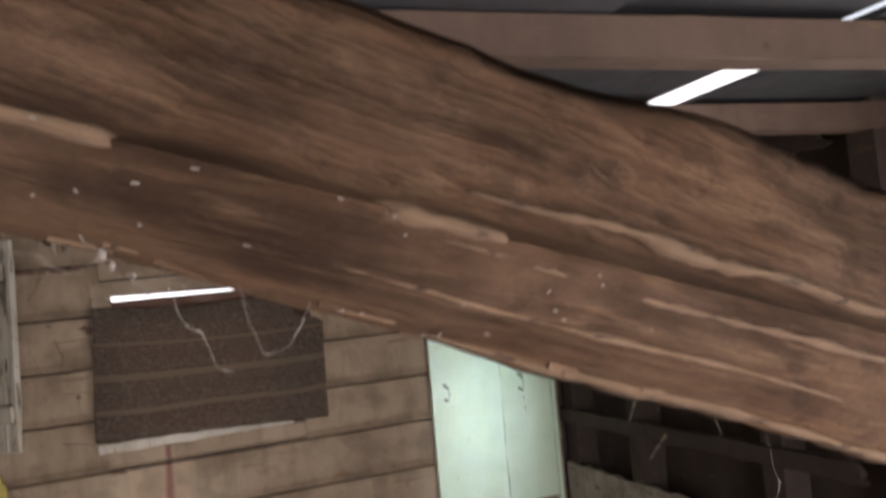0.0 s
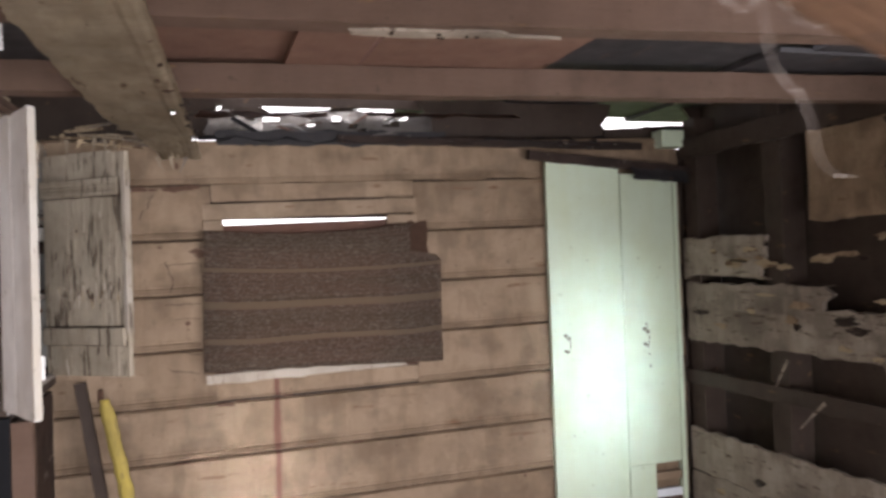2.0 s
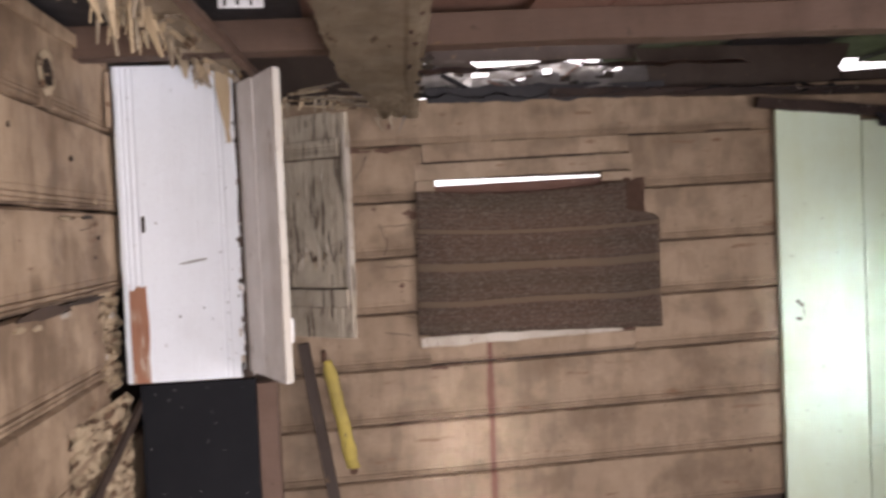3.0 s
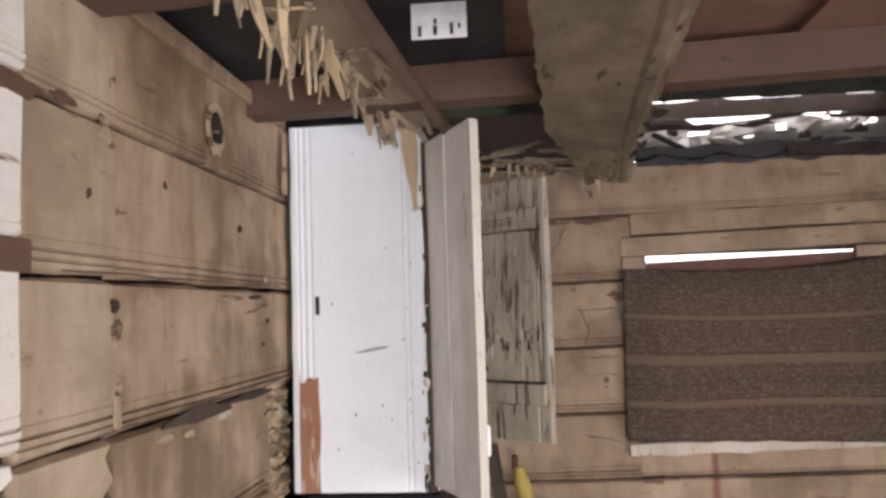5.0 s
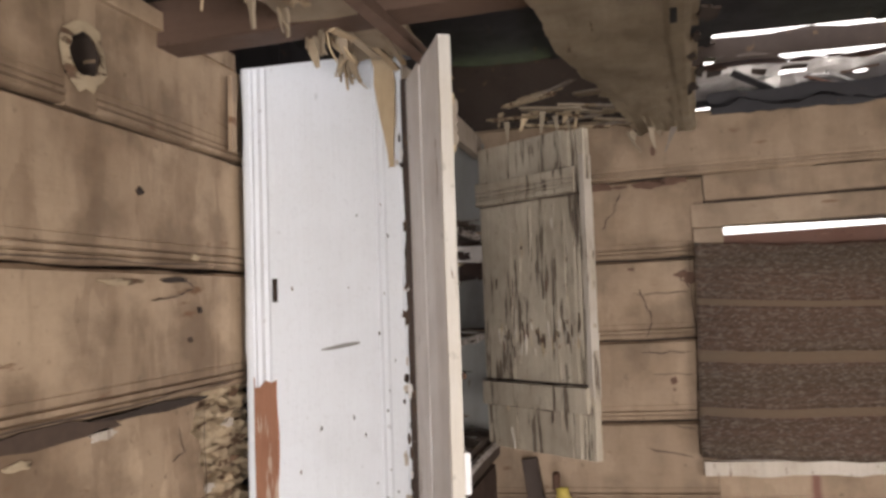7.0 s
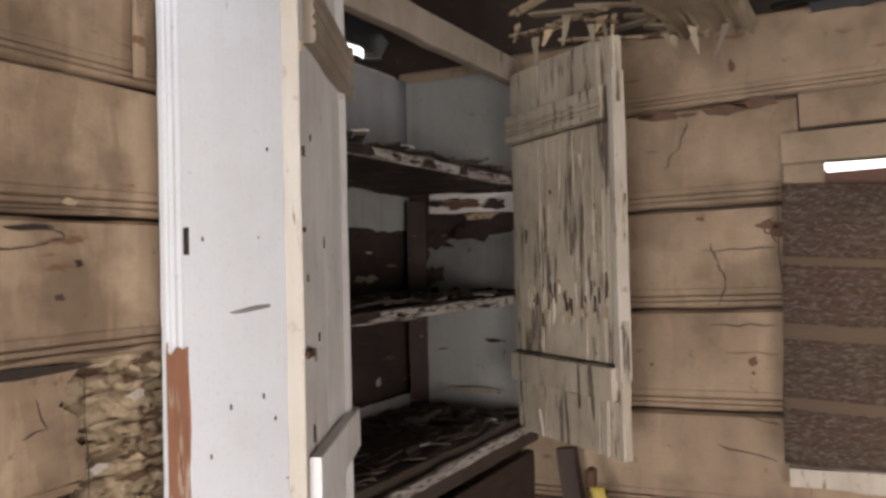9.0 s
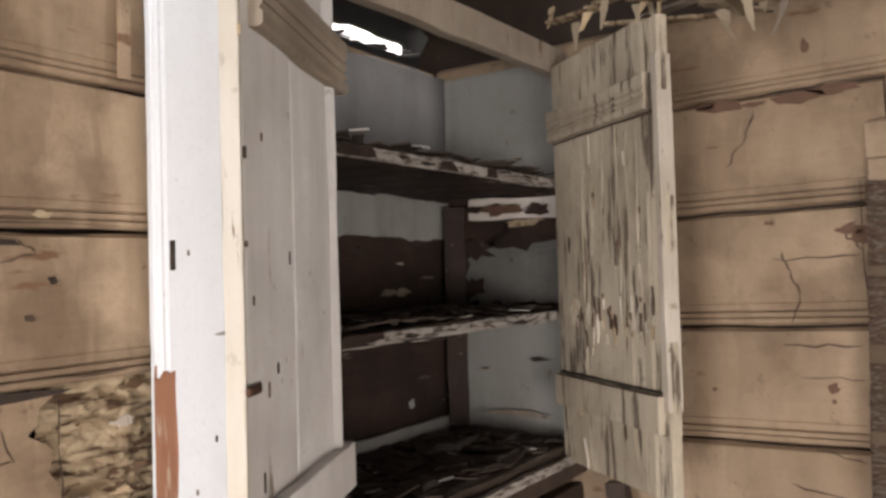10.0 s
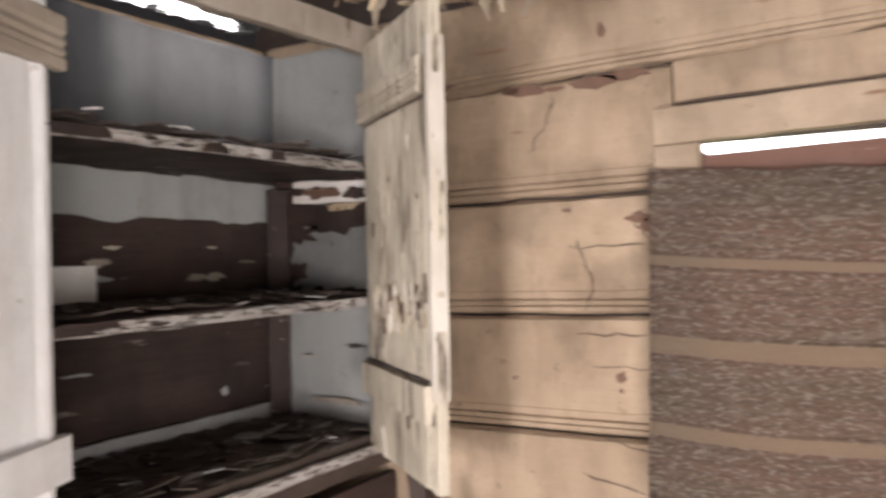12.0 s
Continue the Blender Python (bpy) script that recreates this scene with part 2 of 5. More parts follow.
def stained(m, x, half, below, colour):
    """Adds a run of rust to a board material: a wandering upright streak."""
    nt = m.node_tree
    bs = nt.nodes["Principled BSDF"]
    old = bs.inputs["Base Color"].links[0].from_socket
    tc = nt.nodes.new("ShaderNodeTexCoord")
    sp = nt.nodes.new("ShaderNodeSeparateXYZ")
    nt.links.new(tc.outputs["Object"], sp.inputs[0])
    wob = nt.nodes.new("ShaderNodeTexNoise")
    wob.inputs["Scale"].default_value = 6.0
    nt.links.new(tc.outputs["Object"], wob.inputs["Vector"])
    ad = nt.nodes.new("ShaderNodeMath")
    ad.operation = 'MULTIPLY_ADD'
    nt.links.new(wob.outputs["Fac"], ad.inputs[0])
    ad.inputs[1].default_value = 0.05
    nt.links.new(sp.outputs["X"], ad.inputs[2])
    d = nt.nodes.new("ShaderNodeMath")
    d.operation = 'SUBTRACT'
    nt.links.new(ad.outputs[0], d.inputs[0])
    d.inputs[1].default_value = x + 0.025
    ab = nt.nodes.new("ShaderNodeMath")
    ab.operation = 'ABSOLUTE'
    nt.links.new(d.outputs[0], ab.inputs[0])
    near = ramp(nt, ab.outputs[0], half * 0.5, half * 1.7, 0.9, 0.0)
    low = ramp(nt, sp.outputs["Z"], below - 0.02, below, 1.0, 0.0)
    mu = nt.nodes.new("ShaderNodeMath")
    mu.operation = 'MULTIPLY'
    nt.links.new(near, mu.inputs[0])
    nt.links.new(low, mu.inputs[1])
    nt.links.new(mixer(nt, mu.outputs[0], old, colour), bs.inputs["Base Color"])
    return m


stained(BEIGE, -0.297, 0.012, 1.05, (0.15, 0.062, 0.045))


def woven():
    """Brown woven blanket: plain tan bands between knotted, speckled bands."""
    m, nt, bs = nodes_of("striped_weave")
    tc = nt.nodes.new("ShaderNodeTexCoord")
    sp = nt.nodes.new("ShaderNodeSeparateXYZ")
    nt.links.new(tc.outputs["Object"], sp.inputs[0])
    sag = noise_at(nt, 2.0, detail=2)
    ad = nt.nodes.new("ShaderNodeMath")
    ad.operation = 'MULTIPLY_ADD'
    nt.links.new(sag, ad.inputs[0])
    ad.inputs[1].default_value = 0.03
    sq = nt.nodes.new("ShaderNodeMath")
    sq.operation = 'MULTIPLY'
    nt.links.new(sp.outputs["X"], sq.inputs[0])
    nt.links.new(sp.outputs["X"], sq.inputs[1])
    hang = nt.nodes.new("ShaderNodeMath")
    hang.operation = 'MULTIPLY'
    nt.links.new(ramp(nt, sq.outputs[0], 0.0, 0.28, 0.045, 0.0), hang.inputs[0])
    nt.links.new(sp.outputs["Z"], hang.inputs[1])
    low = nt.nodes.new("ShaderNodeMath")
    low.operation = 'ADD'
    nt.links.new(hang.outputs[0], low.inputs[0])
    nt.links.new(sp.outputs["Z"], low.inputs[1])
    nt.links.new(low.outputs[0], ad.inputs[2])
    cr = nt.nodes.new("ShaderNodeValToRGB")
    cr.color_ramp.interpolation = 'LINEAR'
    nt.links.new(ramp(nt, ad.outputs[0], 0.0, 0.64), cr.inputs[0])
    dark, mid, tan = (0.13, 0.093, 0.067, 1), (0.155, 0.113, 0.083, 1), (0.225, 0.163, 0.115, 1)
    edge = (0.06, 0.043, 0.032, 1)
    stops = [(0.0, dark), (0.09, mid), (0.225, dark), (0.232, edge), (0.238, tan), (0.275, tan), (0.281, edge), (0.29, mid),
             (0.38, dark), (0.462, mid), (0.469, edge), (0.475, tan), (0.525, tan), (0.531, edge), (0.54, mid), (0.64, dark), (0.712, mid), (0.719, edge), (0.725, tan), (0.752, tan), (0.758, edge), (0.77, mid), (0.9, mid), (1.0, dark)]
    el = cr.color_ramp.elements
    el[0].position, el[0].color = stops[0]
    el[1].position, el[1].color = stops[-1]
    for p, c in stops[1:-1]:
        e = el.new(p)
        e.color = c
    def dashes(size, lean, shift):
        mp = nt.nodes.new("ShaderNodeMapping")
        mp.inputs["Rotation"].default_value = (0, radians(lean), 0)
        mp.inputs["Scale"].default_value = (0.42, 1, 1.25)
        mp.inputs["Location"].default_value = (shift, shift, shift)
        n = nt.nodes.new("ShaderNodeTexNoise")
        n.inputs["Scale"].default_value, n.inputs["Detail"].default_value, n.inputs["Roughness"].default_value = size, 2.0, 0.5
        nt.links.new(tc.outputs["Object"], mp.inputs["Vector"])
        nt.links.new(mp.outputs[0], n.inputs["Vector"])
        return n.outputs["Fac"]

    flat = nt.nodes.new("ShaderNodeSeparateColor")
    nt.links.new(cr.outputs[0], flat.inputs[0])
    knotted = ramp(nt, flat.outputs[0], 0.17, 0.21, 1.0, 0.12)
    c = cr.outputs[0]
    rows_fac = nt.nodes.new("ShaderNodeMath")
    rows_fac.operation = 'SINE'
    rm = nt.nodes.new("ShaderNodeMath")
    rm.operation = 'MULTIPLY'
    rm.inputs[1].default_value = 330.0
    nt.links.new(ad.outputs[0], rm.inputs[0])
    nt.links.new(rm.outputs[0], rows_fac.inputs[0])
    right, left = dashes(175.0, 26, 2.0), dashes(175.0, -26, 6.0)
    for fac, lo, hi, most, tone in ((noise_at(nt, 16.0, (0.04, 1, 1), detail=2, shift=3.0), 0.42, 0.58, 0.55, (0.175, 0.108, 0.082)), (rows_fac.outputs[0], 0.2, 0.95, 0.35, (0.075, 0.053, 0.042)),
                                    (right, 0.53, 0.62, 0.55, (0.30, 0.25, 0.21)), (left, 0.49, 0.39, 0.5, (0.07, 0.05, 0.04)), (dashes(60.0, 10, 9.0), 0.52, 0.66, 0.25, (0.24, 0.195, 0.16))):
        mu = nt.nodes.new("ShaderNodeMath")
        mu.operation = 'MULTIPLY'
        nt.links.new(ramp(nt, fac, lo, hi, 0, most), mu.inputs[0])
        nt.links.new(knotted, mu.inputs[1])
        c = mixer(nt, mu.outputs[0], c, tone)
    nt.links.new(c, bs.inputs["Base Color"])
    bs.inputs["Roughness"].default_value = 0.95
    bs.inputs["Specular IOR Level"].default_value = 0.15
    b = nt.nodes.new("ShaderNodeBump")
    b.inputs["Strength"].default_value, b.inputs["Distance"].default_value = 0.8, 0.004
    nt.links.new(right, b.inputs["Height"])
    nt.links.new(b.outputs[0], bs.inputs["Normal"])
    return m


CLOTH = woven()


def plain(name, colour, rough=0.6, metal=0.0):
    m, nt, bs = nodes_of(name)
    c = mixer(nt, ramp(nt, noise_at(nt, 40.0), 0.35, 0.7, 0, 0.5), colour, tuple(v * 0.5 for v in colour))
    nt.links.new(c, bs.inputs["Base Color"])
    bs.inputs["Roughness"].default_value, bs.inputs["Metallic"].default_value = rough, metal
    return m


RUST = plain("rusty_iron", (0.10, 0.05, 0.03), 0.7, 0.4)
CRACK = plain("dark_crack", (0.035, 0.022, 0.015), 0.9)
SEAM = plain("dark_seam", (0.075, 0.047, 0.032), 0.9)
BARE = plain("bare_chip", (0.125, 0.066, 0.042), 0.85)
CRUMB = old_paint("crumbled_plaster", (0.52, 0.41, 0.275), (0.27, 0.19, 0.115), (0.17, 0.10, 0.06), "y", 0.7, 0.38, bump=1.0, chip=9.0)
WEB = plain("dusty_cobweb", (0.23, 0.19, 0.165), 0.9)
FILM = old_paint("dusty_plastic_film", (0.34, 0.31, 0.30), (0.12, 0.10, 0.09), (0.2, 0.15, 0.1), "x", 0.6, 0.0, rough=0.35)
SILVER = plain("crumpled_grey_foil", (0.30, 0.29, 0.28), 0.35, 0.3)
TRASH = old_paint("rotten_litter", (0.07, 0.05, 0.038), (0.03, 0.022, 0.018), (0.28, 0.25, 0.22), "y", 0.5, 0.25, bump=0.8)
CARD = plain("white_card", (0.8, 0.79, 0.8), 0.7)
GRASS = old_paint("grassy_ground", (0.07, 0.11, 0.03), (0.05, 0.06, 0.02), (0.12, 0.09, 0.05), "x", 0.5, 0.2)

# ---- building helpers ----


def link_mesh(name, bm, material, smooth=False):
    bmesh.ops.recalc_face_normals(bm, faces=bm.faces)
    me = bpy.data.meshes.new(name)
    bm.to_mesh(me)
    bm.free()
    me.materials.append(material)
    if smooth:
        me.polygons.foreach_set("use_smooth", [True] * len(me.polygons))
    return new(name, me)


def thing(name, base, label, category, group="", kind=""):
    ob = new(name)
    ob.location = base
    ob["base"] = list(base)
    return tagged(ob, label, category, group, kind)


def base_of(ob):
    while ob.parent:
        ob = ob.parent
    return Vector(ob.location)


def part(name, bm, material, parent, label="", smooth=False):
    """One mesh under a thing or a part; its points are given in world metres."""
    off = base_of(parent)
    bmesh.ops.translate(bm, verts=bm.verts, vec=-off)
    ob = link_mesh(name, bm, material, smooth)
    ob.parent = parent
    if label:
        ob["label"] = label
    return ob


def solo(name, bm, material, label, category, group="", kind="", smooth=False):
    """A thing of one mesh, with its origin at its base."""
    xs = [v.co for v in bm.verts]
    c = Vector((sum(v.x for v in xs) / len(xs), sum(v.y for v in xs) / len(xs), min(v.z for v in xs)))
    bmesh.ops.translate(bm, verts=bm.verts, vec=-c)
    ob = link_mesh(name, bm, material, smooth)
    ob.location = c
    return tagged(ob, label, category, group, kind)


def box(bm, x0, x1, y0, y1, z0, z1, m=None, bevel=0.0):
    r = bmesh.ops.create_cube(bm, size=1.0)
    vs = r["verts"]
    for v in vs:
        v.co = Vector((x0 + (v.co.x + 0.5) * (x1 - x0), y0 + (v.co.y + 0.5) * (y1 - y0), z0 + (v.co.z + 0.5) * (z1 - z0)))
    if bevel:
        es = list({e for v in vs for e in v.link_edges})
        out = bmesh.ops.bevel(bm, geom=es, offset=bevel, segments=1, affect='EDGES')
        vs = list({v for f in out["faces"] for v in f.verts} | {v for v in vs if v.is_valid})
    if m is not None:
        bmesh.ops.transform(bm, matrix=m, verts=vs)
    return bm


def boxes(*specs, bevel=0.0):
    bm = bmesh.new()
    for s in specs:
        box(bm, *s, bevel=bevel)
    return bm


def axes(origin, along, across):
    """A frame: x along, y across, z out of the face."""
    a = Vector(along).normalized()
    n = a.cross(Vector(across)).normalized()
    b = n.cross(a)
    m = Matrix((a, b, n)).transposed().to_4x4()
    m.translation = origin
    return m


def plank(bm, m, length, width, thick, n=10, rows=None, wob=0.002, rag0=0.0, rag1=0.0, edge=0.0, bow=0.0, seed=0.0):
    """A board: x along, y across, front face at z 0, back at -thick. rows: (y share, z) of the front's profile."""
    rows = rows or [(0, -0.002), (0.02, 0), (0.25, 0), (0.5, 0), (0.75, 0), (0.98, 0), (1, -0.002)]
    rng = random.Random(int(seed * 1000) + 17)
    k = len(rows)
    e0 = [rng.uniform(0, rag0) for _ in rows]
    e1 = [rng.uniform(0, rag1) for _ in rows]
    rings = []
    for i in range(n + 1):
        ring = []
        for side in (0, 1):
            for j, (ys, z) in enumerate(rows):
                x = e0[j] + (length - e0[j] - e1[j]) * i / n
                y = ys * width
                if edge and j in (0, k - 1):
                    y += edge * noise.noise((x * 9 + seed, j * 5.0, seed)) + edge * 0.35 * noise.noise((x * 31 + seed, j * 5.0, seed))
                w = wob * noise.noise((x * 3.1 + seed * 7, y * 6, seed)) + bow * math.sin(math.pi * i / n)
                zz = (z if side == 0 else -thick) + w
                ring.append(bm.verts.new(m @ Vector((x, y, zz))))
        rings.append(ring)
    for a, b in zip(rings, rings[1:]):
        for j in range(k - 1):
            bm.faces.new((a[j], b[j], b[j + 1], a[j + 1]))
            bm.faces.new((a[k + j], a[k + j + 1], b[k + j + 1], b[k + j]))
        bm.faces.new((a[0], a[k], b[k], b[0]))
        bm.faces.new((a[k - 1], b[k - 1], b[2 * k - 1], a[2 * k - 1]))
    for r in (rings[0], rings[-1]):
        for j in range(k - 1):
            bm.faces.new((r[j], r[j + 1], r[k + j + 1], r[k + j]))
    return bm


BEAD = [(0, -0.014), (0.014, -0.004), (0.03, 0.0), (0.058, 0.0), (0.068, -0.006), (0.08, 0.002), (0.112, 0.002), (0.123, -0.006), (0.137, 0.0), (0.188, 0.0), (0.197, -0.002), (0.208, 0.0), (0.28, 0.0), (0.35, 0.0), (0.42, 0.0), (0.5, 0.0), (0.58, 0.0), (0.66, 0.0), (0.74, 0.0), (0.82, 0.0), (0.9, 0.0), (0.97, 0.0), (1.0, -0.014)]


def blot(bm, at, right, up, w, h, out=0.004, n=13, rough=0.35, seed=0):
    """A thin irregular flake or patch lying on a surface: centre, two directions, size."""
    rng = random.Random(seed * 7919 + 3)
    r, u = Vector(right).normalized(), Vector(up).normalized()
    nrm = r.cross(u).normalized()
    vs, lo = [], []
    for k in range(n):
        a = 2 * math.pi * k / n
        q = 1 + rough * (1.5 * noise.noise((math.cos(a) * 1.6 + seed * 3.7, math.sin(a) * 1.6, seed * 1.3)) + rng.uniform(-0.35, 0.35))
        p = Vector(at) + r * (math.cos(a) * w / 2 * q) + u * (math.sin(a) * h / 2 * q)
        vs.append(bm.verts.new(p + nrm * out))
        lo.append(bm.verts.new(p))
    bm.faces.new(vs)
    for k in range(n):
        bm.faces.new((vs[k], lo[k], lo[(k + 1) % n], vs[(k + 1) % n]))
    return bm


def crack(bm, pts, right, up, origin, width=0.004, out=0.0035, seed=0):
    """A jagged thin ribbon along points given in a surface's own two directions."""
    rng = random.Random(seed)
    r, u, o = Vector(right).normalized(), Vector(up).normalized(), Vector(origin)
    nrm = r.cross(u)
    a_side, b_side = [], []
    fine = []
    for (a, b), (c, d) in zip(pts, pts[1:]):
        for k in range(5):
            f = k / 5
            fine.append((a + (c - a) * f + rng.uniform(-1, 1) * width * 0.8, b + (d - b) * f + rng.uniform(-1, 1) * width * 0.8))
    fine.append(pts[-1])
    for k, (x, z) in enumerate(fine):
        p, q = fine[max(k - 1, 0)], fine[min(k + 1, len(fine) - 1)]
        d = Vector((q[0] - p[0], q[1] - p[1])).normalized()
        w = width * rng.uniform(0.3, 1.0) * (0.35 if k in (0, len(fine) - 1) else 1)
        n2 = Vector((-d.y, d.x)) * w / 2
        a_side.append(bm.verts.new(o + r * (x + n2.x) + u * (z + n2.y) + nrm * out))
        b_side.append(bm.verts.new(o + r * (x - n2.x) + u * (z - n2.y) + nrm * out))
    for k in range(len(fine) - 1):
        bm.faces.new((a_side[k], a_side[k + 1], b_side[k + 1], b_side[k]))
    return bm


def sliver(bm, at, down, wide, length, width, thick=0.003, curl=0.03, seed=0):
    """A torn splinter: broad at its root, split to points at its tip."""
    rng = random.Random(seed * 31 + 5)
    d, w = Vector(down).normalized(), Vector(wide).normalized()
    nrm = d.cross(w).normalized()
    n = 7
    rings = []
    side = rng.uniform(-0.3, 0.3)
    for k in range(n + 1):
        f = k / n
        half = width / 2 * (1 - 0.85 * f) * rng.uniform(0.7, 1.2) + 0.0008
        c = Vector(at) + d * (length * f) + nrm * (curl * f * f) + w * (side * width * f)
        rings.append([bm.verts.new(c + w * half + nrm * thick / 2), bm.verts.new(c - w * half + nrm * thick / 2),
                      bm.verts.new(c - w * half - nrm * thick / 2), bm.verts.new(c + w * half - nrm * thick / 2)])
    for a, b in zip(rings, rings[1:]):
        for j in range(4):
            bm.faces.new((a[j], a[(j + 1) % 4], b[(j + 1) % 4], b[j]))
    bm.faces.new(rings[0])
    bm.faces.new(rings[-1][::-1])
    return bm


def litter(bm, x0, x1, y0, y1, z, count, size, seed, lift=0.012):
    """Loose flat bits lying about on a surface."""
    rng = random.Random(seed)
    for k in range(count):
        s = size * rng.uniform(0.3, 1.0)
        m = pose(rng.uniform(x0, x1), rng.uniform(y0, y1), z + rng.uniform(0.002, lift), rng.uniform(-8, 8), rng.uniform(-8, 8), rng.uniform(0, 180))
        box(bm, -s / 2, s / 2, -s * rng.uniform(0.08, 0.3), s * rng.uniform(0.08, 0.3), -0.0015, 0.0015, m)
    return bm


def sheet(bm, corner, a, b, na, nb, amp, freq, seed, thick=0.004, hole=0.0):
    """A crumpled sheet spanned by two edges from a corner, with torn holes."""
    c, a, b = Vector(corner), Vector(a), Vector(b)
    nrm = a.cross(b).normalized()
    g = []
    for i in range(na + 1):
        row = []
        for j in range(nb + 1):
            u, v = i / na, j / nb
            p = c + a * u + b * v
            k = noise.noise((p.x * freq + seed, p.y * freq, p.z * freq)) + 0.5 * noise.noise((p.x * freq * 2.7, p.y * freq * 2.7 + seed, p.z * freq * 2.7))
            edge = 0.02 * noise.noise((u * 9 + seed, v * 9, seed))
            row.append(bm.verts.new(p + nrm * (amp * k) + a.normalized() * edge + b.normalized() * edge))
        g.append(row)
    for i in range(na):
        for j in range(nb):
            if hole and noise.noise((i * 0.7 + seed, j * 0.7, 3.0)) > 1 - hole:
                continue
            bm.faces.new((g[i][j], g[i + 1][j], g[i + 1][j + 1], g[i][j + 1]))
    r = bmesh.ops.solidify(bm, geom=bm.faces[:], thickness=thick)
    return bm


# ---- the shell ----
FAR, LEFT, RIGHT, BACK = 4.228, -1.425, 1.93, -1.3
TILT_N = 0.018
tagged(link_mesh("floor", boxes((-1.6, 2.2, -1.5, 4.4, -0.1, 0.0)), EARTH), "bare dirt-covered floor of the shed", "floor", kind="structure")
tagged(link_mesh("ground", boxes((-3000, 3000, -3000, 3000, -0.3, -0.12)), GRASS), "grassy earth around the shed", "ground", kind="structure")

tagged(link_mesh("backdrop_north", boxes((-60, 60, 60, 60.2, -0.1, 40)), HAZE), "white overcast sky beyond the shed", "sky", kind="structure")
tagged(link_mesh("backdrop_west", boxes((-60.2, -60, -30, 60, -0.1, 40)), HAZE), "white overcast sky beyond the shed", "sky", kind="structure")

WIN = (-0.40, 0.50, 1.05, 1.735)
wall_north = thing("wall_north", (0.15, FAR + 0.05, 0), "end wall of beige beaded horizontal boards, rust-streaked, with a covered window", "wall", kind="structure")
part("sheathing", boxes((-1.5, WIN[0], FAR + 0.03, FAR + 0.06, 0, 2.06), (WIN[1], 2.1, FAR + 0.03, FAR + 0.06, 0, 2.06),
     (WIN[0], WIN[1], FAR + 0.03, FAR + 0.06, 0, WIN[2]), (WIN[0], WIN[1], FAR + 0.03, FAR + 0.06, WIN[3], 2.06)), DARK, wall_north)
PITCH = 0.236
for i in range(9):
    z0 = 1.885 + PITCH * (i - 7)
    if z0 > 2.0:
        continue
    z1 = min(z0 + PITCH - 0.005, 2.075)
    spans = [(-1.42, 1.93)]
    if z1 > WIN[2] + 0.06 and z0 < WIN[3] - 0.03:
        spans = [(-1.42, WIN[0] - 0.003), (WIN[1] + 0.003, 1.93)]
    for x0, x1 in spans:
        bm = bmesh.new()
        top = i == 7
        plank(bm, axes((x0, FAR, z0 + TILT_N * (x0 + 0.65)), (1, 0, TILT_N), (0, 0, 1)), x1 - x0, z1 - z0, 0.022, n=30, rows=BEAD, wob=0.005, edge=0.012 if top else 0.003, seed=i + x0)
        part("board", bm, BEIGE, wall_north)
for za, zb in ((1.806, 1.886), (0.946, 1.03)):
    part("board", plank(bmesh.new(), axes((WIN[0] - 0.002, FAR + 0.001, za + 0.005), (1, 0, TILT_N), (0, 0, 1)), WIN[1] - WIN[0] + 0.004, zb - za - 0.004, 0.022, n=14, rows=BEAD if za < 1 else None, wob=0.003, seed=za), BEIGE, wall_north)
N_R, N_U, N_O = (1, 0, 0), (0, 0, 1), (0, FAR, 0)
for k, (x, z, w, h) in enumerate(((-0.70, 1.868, 0.10, 0.02), (-0.74, 1.872, 0.04, 0.012), (-0.56, 1.868, 0.09, 0.024), (-0.49, 1.875, 0.09, 0.02), (-0.64, 1.865, 0.05, 0.01),
                                  (-0.513, 1.293, 0.018, 0.02), (-0.513, 1.268, 0.008, 0.008), (-0.741, 1.28, 0.008, 0.008), (1.013, 0.477, 0.014, 0.014), (-0.368, 0.935, 0.075, 0.022),
                                  (-0.30, 0.945, 0.05, 0.01), (-0.10, 0.955, 0.06, 0.01), (0.7, 1.5, 0.008, 0.008), (-0.54, 1.965, 0.014, 0.03), (-0.62, 1.62, 0.02, 0.008), (-0.9, 1.9, 0.05, 0.012),
                                  (0.2, 0.72, 0.06, 0.008), (-0.55, 0.70, 0.06, 0.008), (-0.47, 1.60, 0.05, 0.018), (-0.455, 1.585, 0.03, 0.03))):
    part("bare_chip", blot(bmesh.new(), (x, FAR, z), N_R, N_U, w, h, seed=k), BARE, wall_north)
for k, pts in enumerate((((-0.60, 1.56), (-0.585, 1.52), (-0.567, 1.47), (-0.585, 1.42)), ((-0.64, 1.85), (-0.66, 1.80), (-0.70, 1.74)), ((-0.62, 1.545), (-0.46, 1.55)),
                         ((-0.60, 1.375), (-0.46, 1.377)), ((-0.57, 1.315), (-0.46, 1.312)), ((-0.55, 1.17), (-0.46, 1.155)), ((-0.60, 1.10), (-0.47, 1.075)),
                         ((-0.46, 1.62), (-0.49, 1.60), (-0.455, 1.56)), ((-0.45, 1.69), (-0.448, 1.30), (-0.452, 1.07)), ((-0.435, 1.805), (0.1, 1.822), (0.52, 1.832)))):
    part("crack", crack(bmesh.new(), pts, N_R, N_U, N_O, 0.005, seed=k), SEAM, wall_north)

